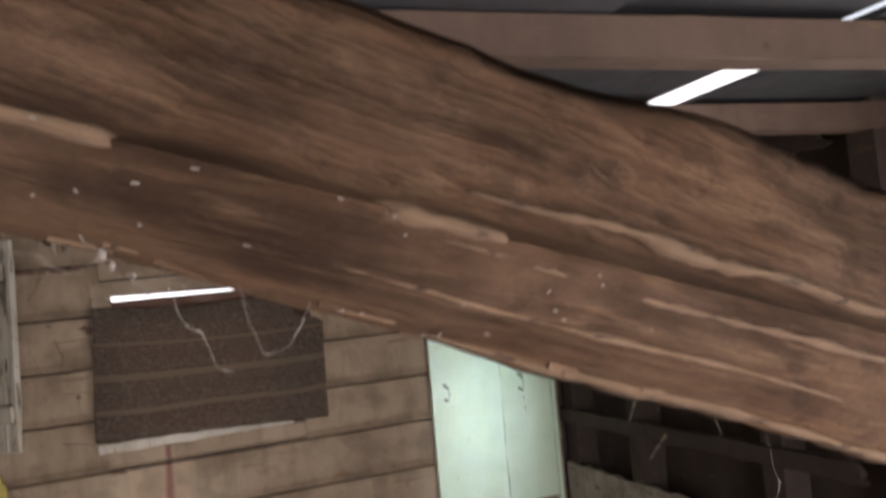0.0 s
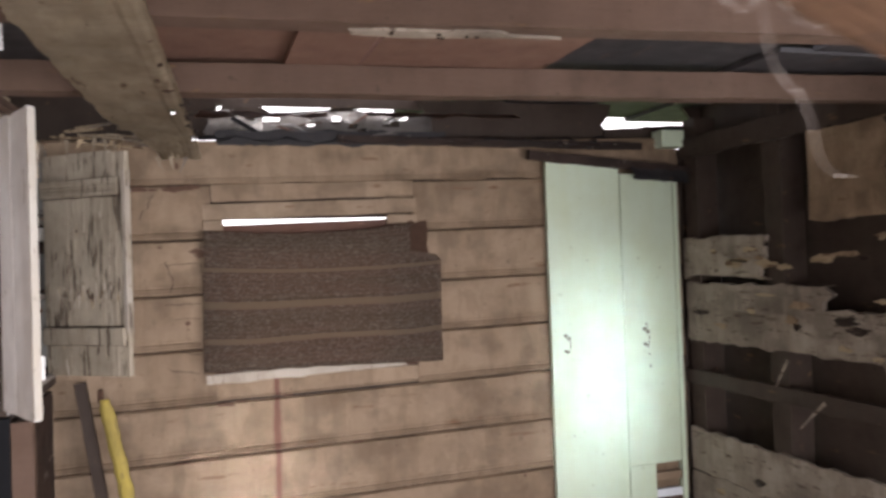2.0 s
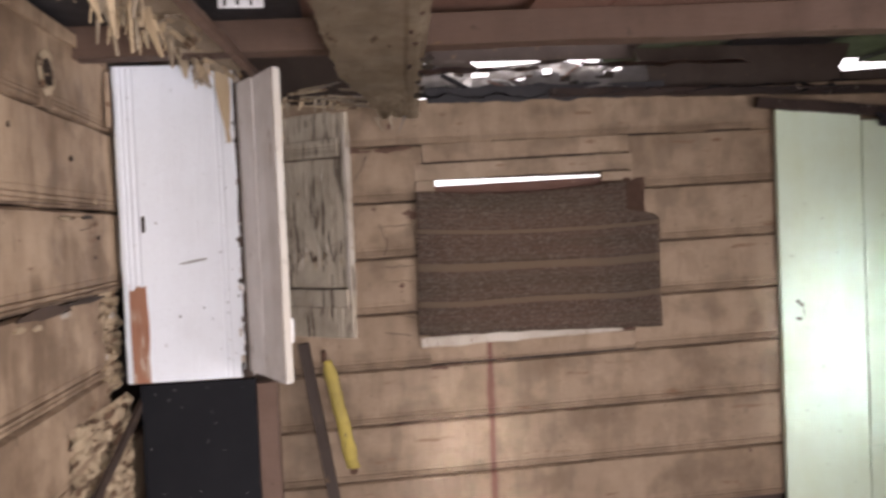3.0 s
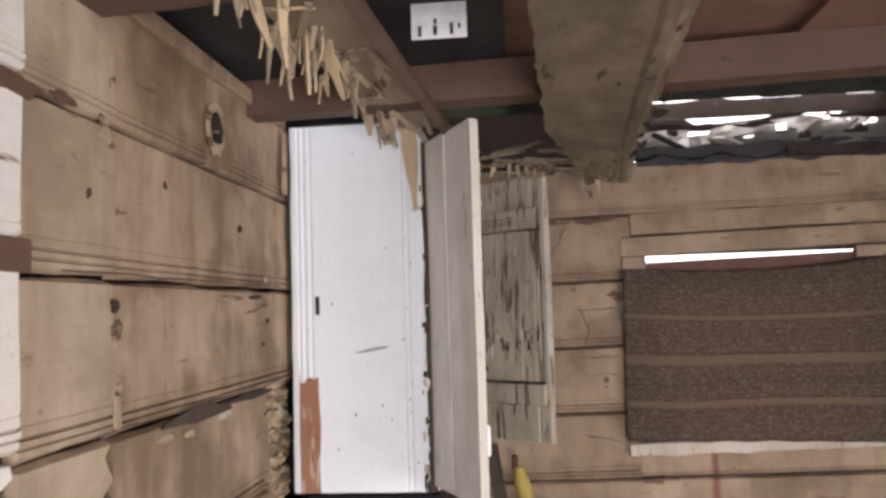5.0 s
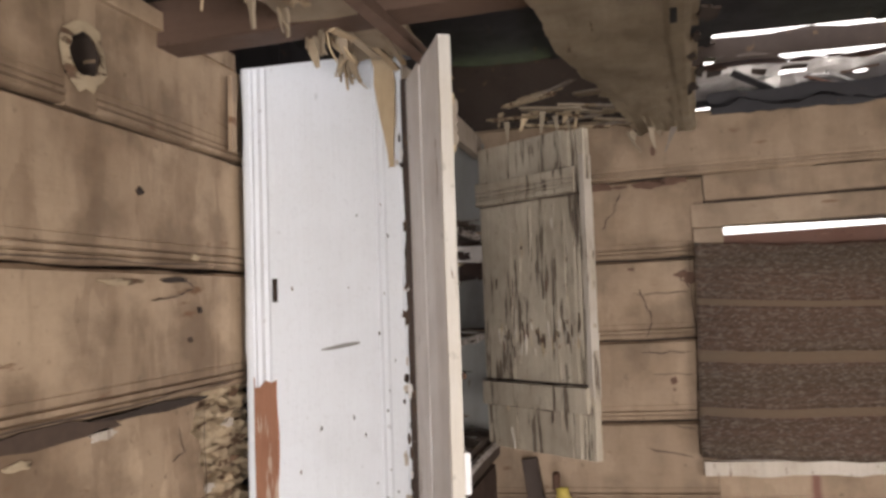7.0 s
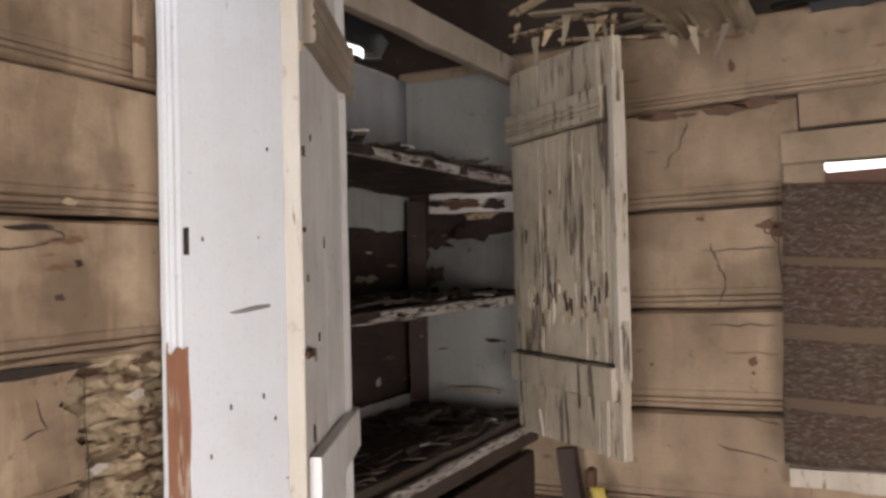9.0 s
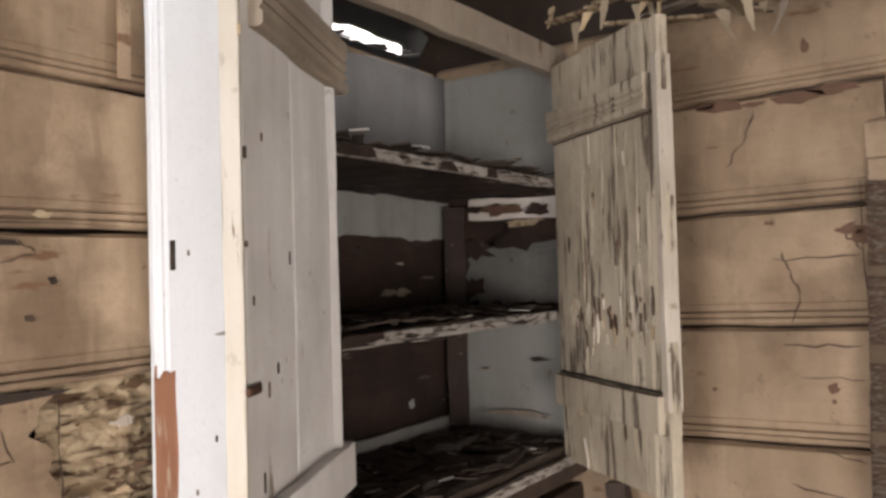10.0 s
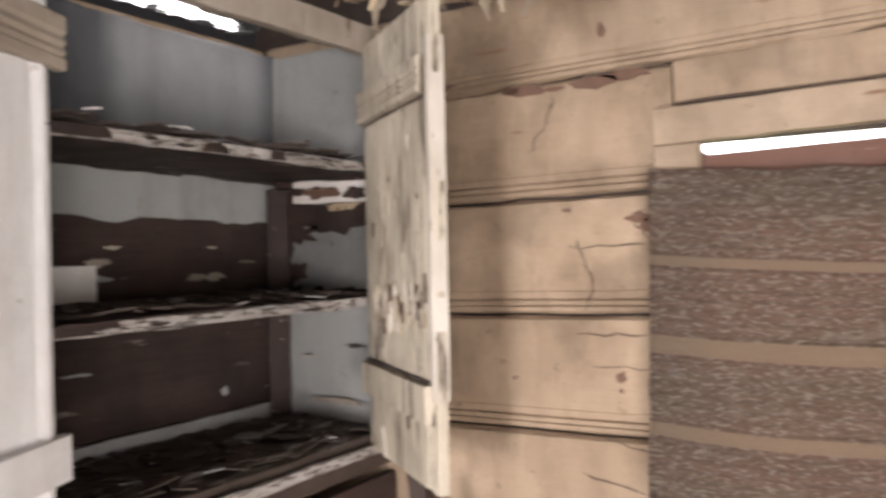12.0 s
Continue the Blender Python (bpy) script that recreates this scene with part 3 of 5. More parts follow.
# window: header, corner blocks, sash and sill, all but a slit hidden by the cloth
win = thing("window_1", (0.05, FAR, 1.05), "small window, covered but for a bright slit under its header", "window", kind="structure")
m = axes((-0.44, FAR - 0.006, 1.733), (1, 0, 0.022), (0, 0, 1))
part("header", plank(bmesh.new(), m, 0.955, 0.068, 0.03, n=16, wob=0.003, edge=0.004, seed=1), TRIM, win)
part("corner_block", boxes((-0.44, -0.356, FAR - 0.012, FAR + 0.02, 1.684, 1.732), bevel=0.003), TRIM, win)
part("corner_block", boxes((0.372, 0.515, FAR - 0.010, FAR + 0.02, 1.704, 1.745), bevel=0.003), TRIM, win)
part("top_rail", plank(bmesh.new(), axes((-0.40, FAR + 0.012, 1.60), (1, 0, 0.022), (0, 0, 1)), 0.90, 0.109, 0.02, n=8), SASH, win, "dark red-brown sash rail")
part("bottom_rail", boxes((-0.40, 0.50, FAR + 0.012, FAR + 0.032, 1.05, 1.10)), SASH, win)
part("stile", boxes((0.36, 0.50, FAR + 0.011, FAR + 0.033, 1.10, 1.72)), SASH, win)
part("stile", boxes((-0.40, -0.352, FAR + 0.011, FAR + 0.033, 1.10, 1.715)), SASH, win)
# Sill paint is pale partly to show sunlight leaking in below the blanket.
part("sill", plank(bmesh.new(), axes((-0.443, FAR - 0.03, 1.028), (1, 0, 0.026), (0, 0, 1)), 0.88, 0.04, 0.03, n=24, edge=0.010, wob=0.004, seed=4), SILLP, win, "white-painted sill, flaking, paler for the sunlight leaking onto it")

bm = bmesh.new()
cols, rws = 44, 26
grid = []
for j in range(rws + 1):
    v = j / rws
    row = []
    for i in range(cols + 1):
        u = i / cols
        right = 0.607 if v < 0.74 else (0.585 if v < 0.78 else 0.462)
        x = -0.452 + 0.012 * v + (right + 0.452) * u
        sag = -0.028 * math.sin(math.pi * u) + 0.012 * u
        z = 1.083 - 0.02 * u + 0.004 * noise.noise((u * 14, 1, 2)) + (0.605 + (sag + 0.02 * u) ) * v
        y = FAR - 0.034 - 0.008 * math.sin(u * 9 + v * 3) * (1 - v) - 0.006 * noise.noise((u * 5, v * 7, 4)) - (0.010 if v < 0.15 else 0)
        row.append(bm.verts.new((x + 0.004 * noise.noise((v * 17, u, 5)), y, z)))
    grid.append(row)
for j in range(rws):
    for i in range(cols):
        bm.faces.new((grid[j][i], grid[j][i + 1], grid[j + 1][i + 1], grid[j + 1][i]))
bmesh.ops.solidify(bm, geom=bm.faces[:], thickness=0.004)
solo("window_cloth", bm, CLOTH, "brown woven striped blanket nailed over the window, sagging", "blanket", smooth=True)
bm = bmesh.new()
sheet(bm, (0.465, FAR - 0.012, 1.50), (0.095, 0, 0), (0.0, 0, 0.212), 6, 10, 0.004, 14, 3.0)
solo("torn_paper", bm, BARE, "torn brown paper strip beside the window blanket", "paper")

# west wall
wall_west = thing("wall_west", (LEFT - 0.05, 1.5, 0), "side wall of stained beige beaded boards, whitewashed towards one end", "wall", kind="structure")
part("sheathing", boxes((LEFT - 0.10, LEFT - 0.06, -1.35, 4.3, 0, 2.04)), DARK_BROWN, wall_west)
HY, HZ = 2.853, 1.944
for i in range(9):
    z0 = 1.62 + 0.238 * (i - 6)
    z1 = min(z0 + 0.233, 2.055)
    if i == 8:
        continue
    spans = [(-1.3, 2.22, PALE), (2.222, 4.22, BEIGE_Y)]
    if i == 4:
        spans = [(-1.3, 2.22, PALE), (2.222, 3.195, BEIGE_Y)]
    if i == 3:
        spans = [(-1.3, 2.22, PALE), (2.222, 3.24, BEIGE_Y)]
    if i == 7:
        spans = [(-1.3, 2.22, PALE), (2.222, HY - 0.036, BEIGE_Y), (HY + 0.036, 4.22, BEIGE_Y)]
        for za, zb in ((z0, HZ - 0.036), (HZ + 0.036, z1)):
            part("board", plank(bmesh.new(), axes((LEFT, HY - 0.0355, za), (0, 1, 0), (0, 0, 1)), 0.071, zb - za, 0.022, n=2, rows=None, wob=0.0), BEIGE_Y, wall_west)
    spans = [(2.222, 2.452, BLEACHED) if q else (y0 if y0 != 2.222 else 2.4535, y1, mat) for y0, y1, mat in spans for q in ((True, False) if y0 == 2.222 else (False,))]
    for y0, y1, mat in spans:
        bm = bmesh.new()
        m = axes((LEFT, y0, z0), (0, 1, 0.004), (0, 0, 1))
        plank(bm, m, y1 - y0, z1 - z0, 0.022, n=30, rows=BEAD, wob=0.006, edge=0.004, seed=i * 3 + y0, rag1=0.05 if i in (3, 4) and y1 < 3.3 else 0)
        part("board", bm, mat, wall_west)
W_R, W_U, W_O = (0, 1, 0), (0, 0, 1), (LEFT, 0, 0)
bm = bmesh.new()
rng = random.Random(8)
ring_o, ring_i, ring_b = [], [], []
for k in range(22):
    a = 2 * math.pi * k / 22
    ro, ri = 0.056 + rng.uniform(-0.006, 0.006), 0.034 + rng.uniform(-0.003, 0.003)
    ring_o.append(bm.verts.new((LEFT + 0.005, HY + ro * math.cos(a), HZ + ro * math.sin(a))))
    ring_i.append(bm.verts.new((LEFT + 0.009, HY + ri * math.cos(a), HZ + ri * math.sin(a))))
    ring_b.append((HY + ri * math.cos(a), HZ + ri * math.sin(a)))
for k in range(22):
    n2 = (k + 1) % 22
    bm.faces.new((ring_o[k], ring_o[n2], ring_i[n2], ring_i[k]))
part("pipe_hole_collar", bm, CRUMB, wall_west, "rough plaster collar round an old pipe hole")
bm = bmesh.new()
tube = [[bm.verts.new((x, y, z)) for y, z in ring_b] for x in (LEFT + 0.006, LEFT - 0.05)]
for k in range(22):
    bm.faces.new((tube[0][k], tube[0][(k + 1) % 22], tube[1][(k + 1) % 22], tube[1][k]))
part("pipe_hole", bm, CRACK, wall_west, "dark inside of the old pipe hole")
part("crown_strip", plank(bmesh.new(), axes((LEFT + 0.012, -1.3, 2.03), (0, 1, 0.004), (0, 0, 1)), 4.63, 0.035, 0.012, n=30, edge=0.004, wob=0.003, seed=6), BEIGE_Y, wall_west)
part("end_strip", plank(bmesh.new(), axes((LEFT + 0.010, 3.295, 1.87), (0, 0, 1), (0, 1, 0)), 0.16, 0.02, 0.009, n=6, edge=0.003, seed=9), BEIGE_Y, wall_west)
for k, (y, z, w, h, mat) in enumerate(((2.18, 1.852, 0.15, 0.028, BARE), (2.30, 1.862, 0.06, 0.016, BARE), (2.371, 1.739, 0.012, 0.012, SEAM),
                                       (2.455, 1.54, 0.03, 0.045, CRUMB), (2.45, 1.578, 0.018, 0.02, CRACK), (2.46, 1.455, 0.015, 0.03, CRUMB), (2.455, 1.41, 0.02, 0.05, CRUMB), (2.8, 1.372, 0.30, 0.026, SEAM),
                                       (3.05, 1.380, 0.28, 0.016, CRACK), (2.9, 1.357, 0.06, 0.018, SILLP), (2.72, 1.345, 0.05, 0.012, CRUMB), (2.62, 1.35, 0.06, 0.014, CRUMB), (2.95, 1.595, 0.09, 0.012, CRUMB),
                                       (3.1, 1.60, 0.08, 0.010, CRACK), (2.44, 1.93, 0.012, 0.05, CRUMB), (2.30, 1.12, 0.05, 0.014, CRACK), (2.28, 1.07, 0.03, 0.03, CRACK), (3.15, 1.49, 0.014, 0.01, SEAM),
                                       (3.185, 1.545, 0.012, 0.012, CRACK), (2.62, 1.79, 0.012, 0.012, CRACK), (3.0, 1.75, 0.014, 0.012, CRACK), (3.17, 1.645, 0.03, 0.012, CRUMB), (2.42, 1.84, 0.03, 0.05, CRUMB))):
    part("patch", blot(bmesh.new(), (LEFT, y, z), W_R, W_U, w, h, out=0.005, seed=40 + k, rough=0.5), mat, wall_west)
for k, pts in enumerate((((3.13, 1.605), (3.16, 1.585), (3.10, 1.57), (3.02, 1.565)),
                         ((2.3, 1.388), (2.7, 1.392), (3.1, 1.396), (3.32, 1.40)), ((3.1, 1.34), (3.12, 1.29), (3.08, 1.28)), ((2.3, 1.625), (2.8, 1.627), (3.3, 1.63)), ((3.19, 1.37), (3.195, 1.16)))):
    part("crack", crack(bmesh.new(), pts, W_R, W_U, W_O, 0.004, out=0.006, seed=60 + k), SEAM, wall_west)
part("bare_block", boxes((LEFT - 0.002, LEFT + 0.006, 2.12, 2.235, 1.617, 1.66), bevel=0.002), BARE, wall_west)
rng = random.Random(77)


def rubble(y0, y1, z0, z1, x0, deep, ny, nz, seed):
    """Crumbling plaster: uneven courses of lumps with hollows between them."""
    bm = bmesh.new()
    g = []
    for i in range(ny + 1):
        row = []
        for j in range(nz + 1):
            y, z = y0 + (y1 - y0) * i / ny, z0 + (z1 - z0) * j / nz
            warp = 0.016 * noise.noise((y * 8, z * 9, seed)) + 0.006 * noise.noise((y * 27, z * 24, seed))
            course = abs(math.sin((z + warp) * 62))
            lump = noise.noise((y * 15 + seed, (z + warp) * 34, seed)) + 0.5 * noise.noise((y * 40, z * 66, seed))
            h = deep * (0.75 * course ** 0.5 + 0.8 * lump - 0.45) + 0.003 * noise.noise((y * 130, z * 130, seed))
            row.append(bm.verts.new((x0 + max(-deep * 1.1, min(deep * 1.1, h)), y, z)))
        g.append(row)
    for i in range(ny):
        for j in range(nz):
            bm.faces.new((g[i][j], g[i + 1][j], g[i + 1][j + 1], g[i][j + 1]))
    return bm


part("broken_plaster", rubble(3.165, 3.41, 1.09, 1.392, LEFT - 0.020, 0.024, 100, 120, 2.0), CRUMB, wall_west, "crumbling torn plaster and lath")
for k in range(10):
    part("plaster_flake", blot(bmesh.new(), (LEFT - 0.012, rng.uniform(3.2, 3.33), rng.uniform(1.12, 1.37)), W_R, (rng.uniform(-0.5, 0.5), 0.1, 1), rng.uniform(0.02, 0.05), rng.uniform(0.008, 0.02), out=0.008, seed=k, rough=0.55),
         rng.choice((CRUMB, SILLP, CRUMB, RAW)), wall_west)
part("broken_plaster", rubble(2.86, 3.40, 0.60, 1.07, LEFT + 0.004, 0.018, 90, 90, 6.0), CRUMB, wall_west)
part("fallen_lath", plank(bmesh.new(), axes((LEFT + 0.02, 2.80, 0.83), (0.02, 0.52, 0.2), (0, 0.2, -0.5)), 0.62, 0.028, 0.012, n=8, edge=0.004), DARK, wall_west)

# east wall
wall_east = thing("wall_east", (RIGHT + 0.1, 1.5, 0), "dark side wall stripped to its studs, with scraps of whitewashed board", "wall", kind="structure")
# The sheathing's gap is out of view, left open for the added side lamp.
part("sheathing", boxes((RIGHT + 0.20, RIGHT + 0.24, 2.05, 4.3, 0, 2.3), (RIGHT + 0.20, RIGHT + 0.24, -1.35, -0.6, 0, 2.3), (RIGHT + 0.20, RIGHT + 0.24, -0.6, 2.05, 1.55, 2.3)), DARK, wall_east)
for k, y in enumerate((-0.65, 2.11, 2.66, 3.55, 4.15)):
    bm = bmesh.new()
    plank(bm, axes((RIGHT + 0.02, y - 0.055, 0), (0, 0, 1), (0, 1, 0)), 2.2, 0.11, 0.12, n=14, edge=0.006, wob=0.006, seed=y)
    part("stud", bm, DARK, wall_east)
for k, (y0, y1, z0, z1, mat) in enumerate(((2.82, 4.19, 1.08, 1.27, GRIMY), (3.2, 4.19, 1.24, 1.365, GRIMY), (2.9, 4.19, 0.42, 0.63, GRIMY), (2.5, 4.19, 0.16, 0.42, GRIMY), (3.56, 4.19, 1.405, 1.59, GRIMY),
                                           (2.88, 3.30, 1.63, 2.0, BEIGE_Y), (2.2, 4.2, 0.86, 0.93, DARK), (2.2, 4.2, 2.0, 2.1, DARK))):
    bm = bmesh.new()
    plank(bm, axes((RIGHT - 0.002 * k, y1, z0), (0, -1, 0), (0, 0, 1)), y1 - y0, z1 - z0, 0.025, n=40, rag1=0.07, edge=0.022, wob=0.010, seed=z0 + k)
    part("torn_board", bm, mat, wall_east)
for k, (y, z, ln, dy) in enumerate(((3.45, 1.05, 0.16, 0.7), (2.95, 1.10, 0.16, -0.35), (3.25, 0.9, 0.2, 1.2))):
    part("splinter", sliver(bmesh.new(), (RIGHT - 0.02, y, z), (0, dy, -1), (0, 1, dy), ln, 0.014, curl=0.01, seed=k), GRIMY, wall_east)
for k in range(30):
    rng = random.Random(k + 300)
    part("flake", blot(bmesh.new(), (RIGHT - 0.014, rng.uniform(2.9, 4.1), rng.choice((rng.uniform(1.10, 1.33), rng.uniform(0.2, 0.6), rng.uniform(1.42, 1.56)))), (0, -1, 0), (0, 0, 1), rng.uniform(0.03, 0.13), rng.uniform(0.012, 0.04), seed=k, rough=0.5),
         rng.choice((BEIGE_Y, DARK_BROWN, CRUMB, CRUMB)), wall_east)

wall_south = thing("wall_south", (0.15, BACK, 0), "rear board wall with an open doorway", "wall", kind="structure")
part("sheathing", boxes((-1.5, -0.75, BACK - 0.06, BACK, 0, 2.2), (0.5, 2.18, BACK - 0.06, BACK, 0, 2.2), (-0.75, 0.5, BACK - 0.06, BACK, 1.95, 2.2)), TRIM, wall_south)

# ---- ceiling and roof ----
def sheets(name, mat, label, specs):
    bm = bmesh.new()
    for x0, x1, y0, y1, dz in specs:
        box(bm, x0, x1, y0, y1, 2.107 + dz, 2.122 + dz)
    return tagged(link_mesh(name, bm, mat), label, "ceiling", kind="structure")


sheets("ceiling", LOFT, "red-brown roof boards over the joists, light leaking through their gaps",
       ((-0.83, -0.205, 1.7, 3.1, 0.017), (-0.215, -0.006, 1.7, 3.06, 0.0), (0.006, 0.555, 1.7, 3.10, 0.0), (0.575, 0.605, 1.75, 3.1, 0.02)))
sheets("ceiling_sheets", ROOF, "dark roof sheets with bright gaps between them",
       ((-1.7, -0.82, 1.7, 3.1, 0.0), (-1.7, -0.60, -1.5, 1.705, 0.0), (-0.615, -0.006, -1.5, 1.69, 0.012), (0.006, 0.598, -1.5, 1.69, 0.004), (0.618, 1.215, -1.5, 3.1, 0.028), (1.235, 2.2, -1.5, 1.8, 0.01), (1.33, 2.2, 1.8, 2.6, 0.012), (1.225, 2.2, 2.62, 3.1, 0.01)))
for y, z, mat in ((0.3, 2.02, BROWN), (1.0, 2.02, BROWN), (1.65, 2.02, BROWN), (2.33, 2.015, BROWN), (3.05, 2.02, BROWN)):
    bm = bmesh.new()
    plank(bm, axes((-1.50, y + 0.09, z), (1, -0.085, 0), (0, -1, 0)), 3.65, 0.075, 0.084, n=24, wob=0.005, edge=0.008, seed=y)
    joist = solo("joist", bm, mat, "rough brown ceiling joist spanning the shed", "beam", "ceiling joists")
    if y == 2.33:
        part("whitewash_patch", blot(bmesh.new(), (0.06, 2.262, z - 0.002), (1, -0.085, 0), (0, -1, 0), 0.34, 0.05, out=0.006, n=30, seed=5, rough=0.55), GRIMY, joist, "patch of old whitewash")
        for q in range(6):
            rng = random.Random(q + 6100)
            part("nail", blot(bmesh.new(), (rng.uniform(-0.1, 0.22), 2.262 + rng.uniform(-0.015, 0.015), z - 0.010), (1, 0, 0), (0, -1, 0), 0.008, 0.010, out=0.003, n=7, seed=q), CRACK, joist)
bm = bmesh.new()
for k in range(9):
    x0 = -1.75 + k * 0.46
    if k == 0:
        box(bm, x0, -1.295, 3.12, 4.75, 2.30, 2.32)
        box(bm, -1.293, -1.225, 3.12, 3.74, 2.30, 2.32)
        box(bm, -1.293, -1.225, 4.16, 4.75, 2.30, 2.32)
    elif k == 1:
        box(bm, -1.228, x0 + 0.475, 3.06, 4.75, 2.322, 2.34)
    elif 3 <= k <= 4:
        box(bm, x0, x0 + 0.47, 3.12, 4.24 + 0.02 * (k - 3), 2.30, 2.32)
    else:
        box(bm, x0, x0 + 0.475, 3.06, 4.75, 2.295 + 0.022 * (k % 2), 2.313 + 0.022 * (k % 2))
tagged(link_mesh("roof", bm, ROOF), "dark roof boards near the eaves, some missing", "roof", kind="structure")
west = thing("west_eave", (-1.53, 3.0, 2.0), "dark eave boards over the side wall with a bright slit", "boards", kind="structure")
part("board", plank(bmesh.new(), axes((-1.53, -1.3, 2.0), (0, 1, 0), (0, 0, 1)), 5.10, 0.31, 0.02, n=20), ROOF, west)
part("board", plank(bmesh.new(), axes((-1.53, 3.802, 2.166), (0, 1, -0.02), (0, 0, 1)), 0.45, 0.145, 0.02, n=20, edge=0.022, seed=3), ROOF, west)
part("board", plank(bmesh.new(), axes((-1.53, 3.802, 2.0), (0, 1, 0), (0, 0, 1)), 0.45, 0.122, 0.02, n=24, edge=0.02, seed=8), ROOF, west)
part("board", plank(bmesh.new(), axes((-1.53, 4.25, 2.0), (0, 1, 0), (0, 0, 1)), 0.12, 0.31, 0.02, n=6, edge=0.01), ROOF, west)
part("debris", litter(bmesh.new(), -1.535, -1.515, 3.82, 4.24, 2.115, 12, 0.09, 12, lift=0.02), SILVER, west)
eave = thing("eave_boards", (0.2, 4.26, 2.06), "broken dark eave boards, gaps showing the white sky", "boards", kind="structure")
for x0, x1, z0, z1, y, t in ((-1.55, -0.52, 2.06, 2.30, 4.30, 0), (0.55, 1.60, 2.07, 2.29, 4.30, 0.01), (2.02, 2.3, 2.0, 2.3, 4.3, 0), (-0.4, -0.12, 2.16, 2.255, 4.31, -0.03), (0.05, 0.62, 2.13, 2.19, 4.33, 0.02), (-0.55, 0.65, 2.255, 2.32, 4.34, 0.0), (-0.57, -0.33, 2.10, 2.30, 4.325, 0.02), (-0.3, 0.3, 2.20, 2.215, 4.36, 0.08)):
    part("board", plank(bmesh.new(), axes((x0, y, z0), (1, 0, t), (0, 0, 1)), x1 - x0, z1 - z0, 0.02, n=12, edge=0.02, rag0=0.06, rag1=0.06, seed=x0), DARK, eave)
part("torn_felt", sheet(bmesh.new(), (-0.45, 4.18, 2.08), (1.9, 0.0, 0.0), (0, 0.13, 0.03), 60, 8, 0.03, 9, 1.0), ROOF, eave, "crumpled dark roofing felt")
part("torn_felt", sheet(bmesh.new(), (-0.35, 4.25, 2.09), (0.5, 0.02, 0.0), (0.02, 0.04, 0.08), 22, 8, 0.03, 12, 5.0), SILVER, eave)
for k in range(14):
    rng = random.Random(k + 4000)
    x = rng.uniform(-0.42, 0.5)
    m = pose(x, 4.25 + rng.uniform(-0.03, 0.06), 2.10 + rng.uniform(0, 0.12), rng.uniform(-30, 30), rng.uniform(-35, 35), rng.uniform(-40, 40))
    part("scrap", box(bmesh.new(), -rng.uniform(0.03, 0.09), rng.uniform(0.03, 0.09), -0.012, 0.012, -0.003, 0.003, m), rng.choice((DARK, BROWN, SILVER, ROOF, LOFT)), eave)
part("torn_film", sheet(bmesh.new(), (-0.42, 4.21, 2.10), (1.02, 0.0, 0.01), (0.02, 0.09, 0.12), 26, 6, 0.02, 7, 9.0, thick=0.003, hole=0.72), FILM, eave, "crumpled torn grey plastic film")
part("sagging_sheet", sheet(bmesh.new(), (-0.46, 4.03, 2.150), (0.55, 0.04, 0.0), (0.02, 0.16, 0.05), 22, 8, 0.016, 7, 4.0), LOFT, eave, "sagging brown sheet under the eave")
part("sagging_sheet", sheet(bmesh.new(), (0.26, 4.04, 2.165), (0.75, 0.05, 0.01), (0.02, 0.16, 0.045), 26, 8, 0.016, 7, 14.0), LOFT, eave, "sagging brown sheet under the eave")
part("felt_strip", plank(bmesh.new(), axes((-0.385, 4.205, 2.055), (1, 0, 0.012), (0, 0, 1)), 1.05, 0.062, 0.006, n=70, edge=0.022, wob=0.012, rag0=0.03, seed=12), ROOF, eave, "torn dark felt along the wall top")
part("board", plank(bmesh.new(), axes((1.55, 4.29, 2.07), (1, 0, 0.06), (0, 0, 1)), 0.5, 0.10, 0.02, n=14, edge=0.02, rag1=0.06, seed=8), DARK, eave)
part("plate", plank(bmesh.new(), axes((0.15, 4.19, 2.07), (1, 0, -0.012), (0, 0, 1)), 1.55, 0.035, 0.05, n=24, edge=0.012, seed=5), DARK_BROWN, eave, "grimy wall plate")

bm = bmesh.new()
g = []
NU, NV = 150, 22
for i in range(NU + 1):
    d = 2.3 * i / NU
    end = max(0.0, 1 - d / 0.62)
    lost = 0.105 * end ** 1.2 + 0.010 * noise.noise((d * 11, 3, 1)) + 0.005 * noise.noise((d * 43, 3, 1))
    row = []
    for j in range(NV + 1):
        v = j / NV
        w = v * (0.25 - lost) + 0.003 * noise.noise((d * 17, 9, 1)) * (1 - v)
        rag = (0.055 * noise.noise((v * 5.0, 4, 2)) + 0.03 * noise.noise((v * 17, 4, 2))) * max(0.0, 1 - d / 0.12)
        z = 1.995 - 0.045 * max(0.0, 1 - d / 0.34) ** 2 + 0.006 * noise.noise((d * 7, v * 3, 5)) + 0.004 * noise.noise((d * 22, v * 9, 8)) * (0.3 + end)
        z -= 0.004 if abs(v - 0.16) < 0.03 or abs(v - 0.08) < 0.02 else 0
        row.append(bm.verts.new((-0.445 - 0.06 * d - w, 3.86 - d + rag, z)))
    g.append(row)
for i in range(NU):
    for j in range(NV):
        if not (j < 4 and noise.noise((i * 0.16, j * 0.9, 6)) > 0.42):
            bm.faces.new((g[i][j], g[i][j + 1], g[i + 1][j + 1], g[i + 1][j]))
bmesh.ops.solidify(bm, geom=bm.faces[:], thickness=0.009)
plk = thing("ceiling_plank", (-0.57, 2.8, 1.99), "stained beige ceiling plank with a broken splintered end", "plank")
part("board", bm, PLANKP, plk)
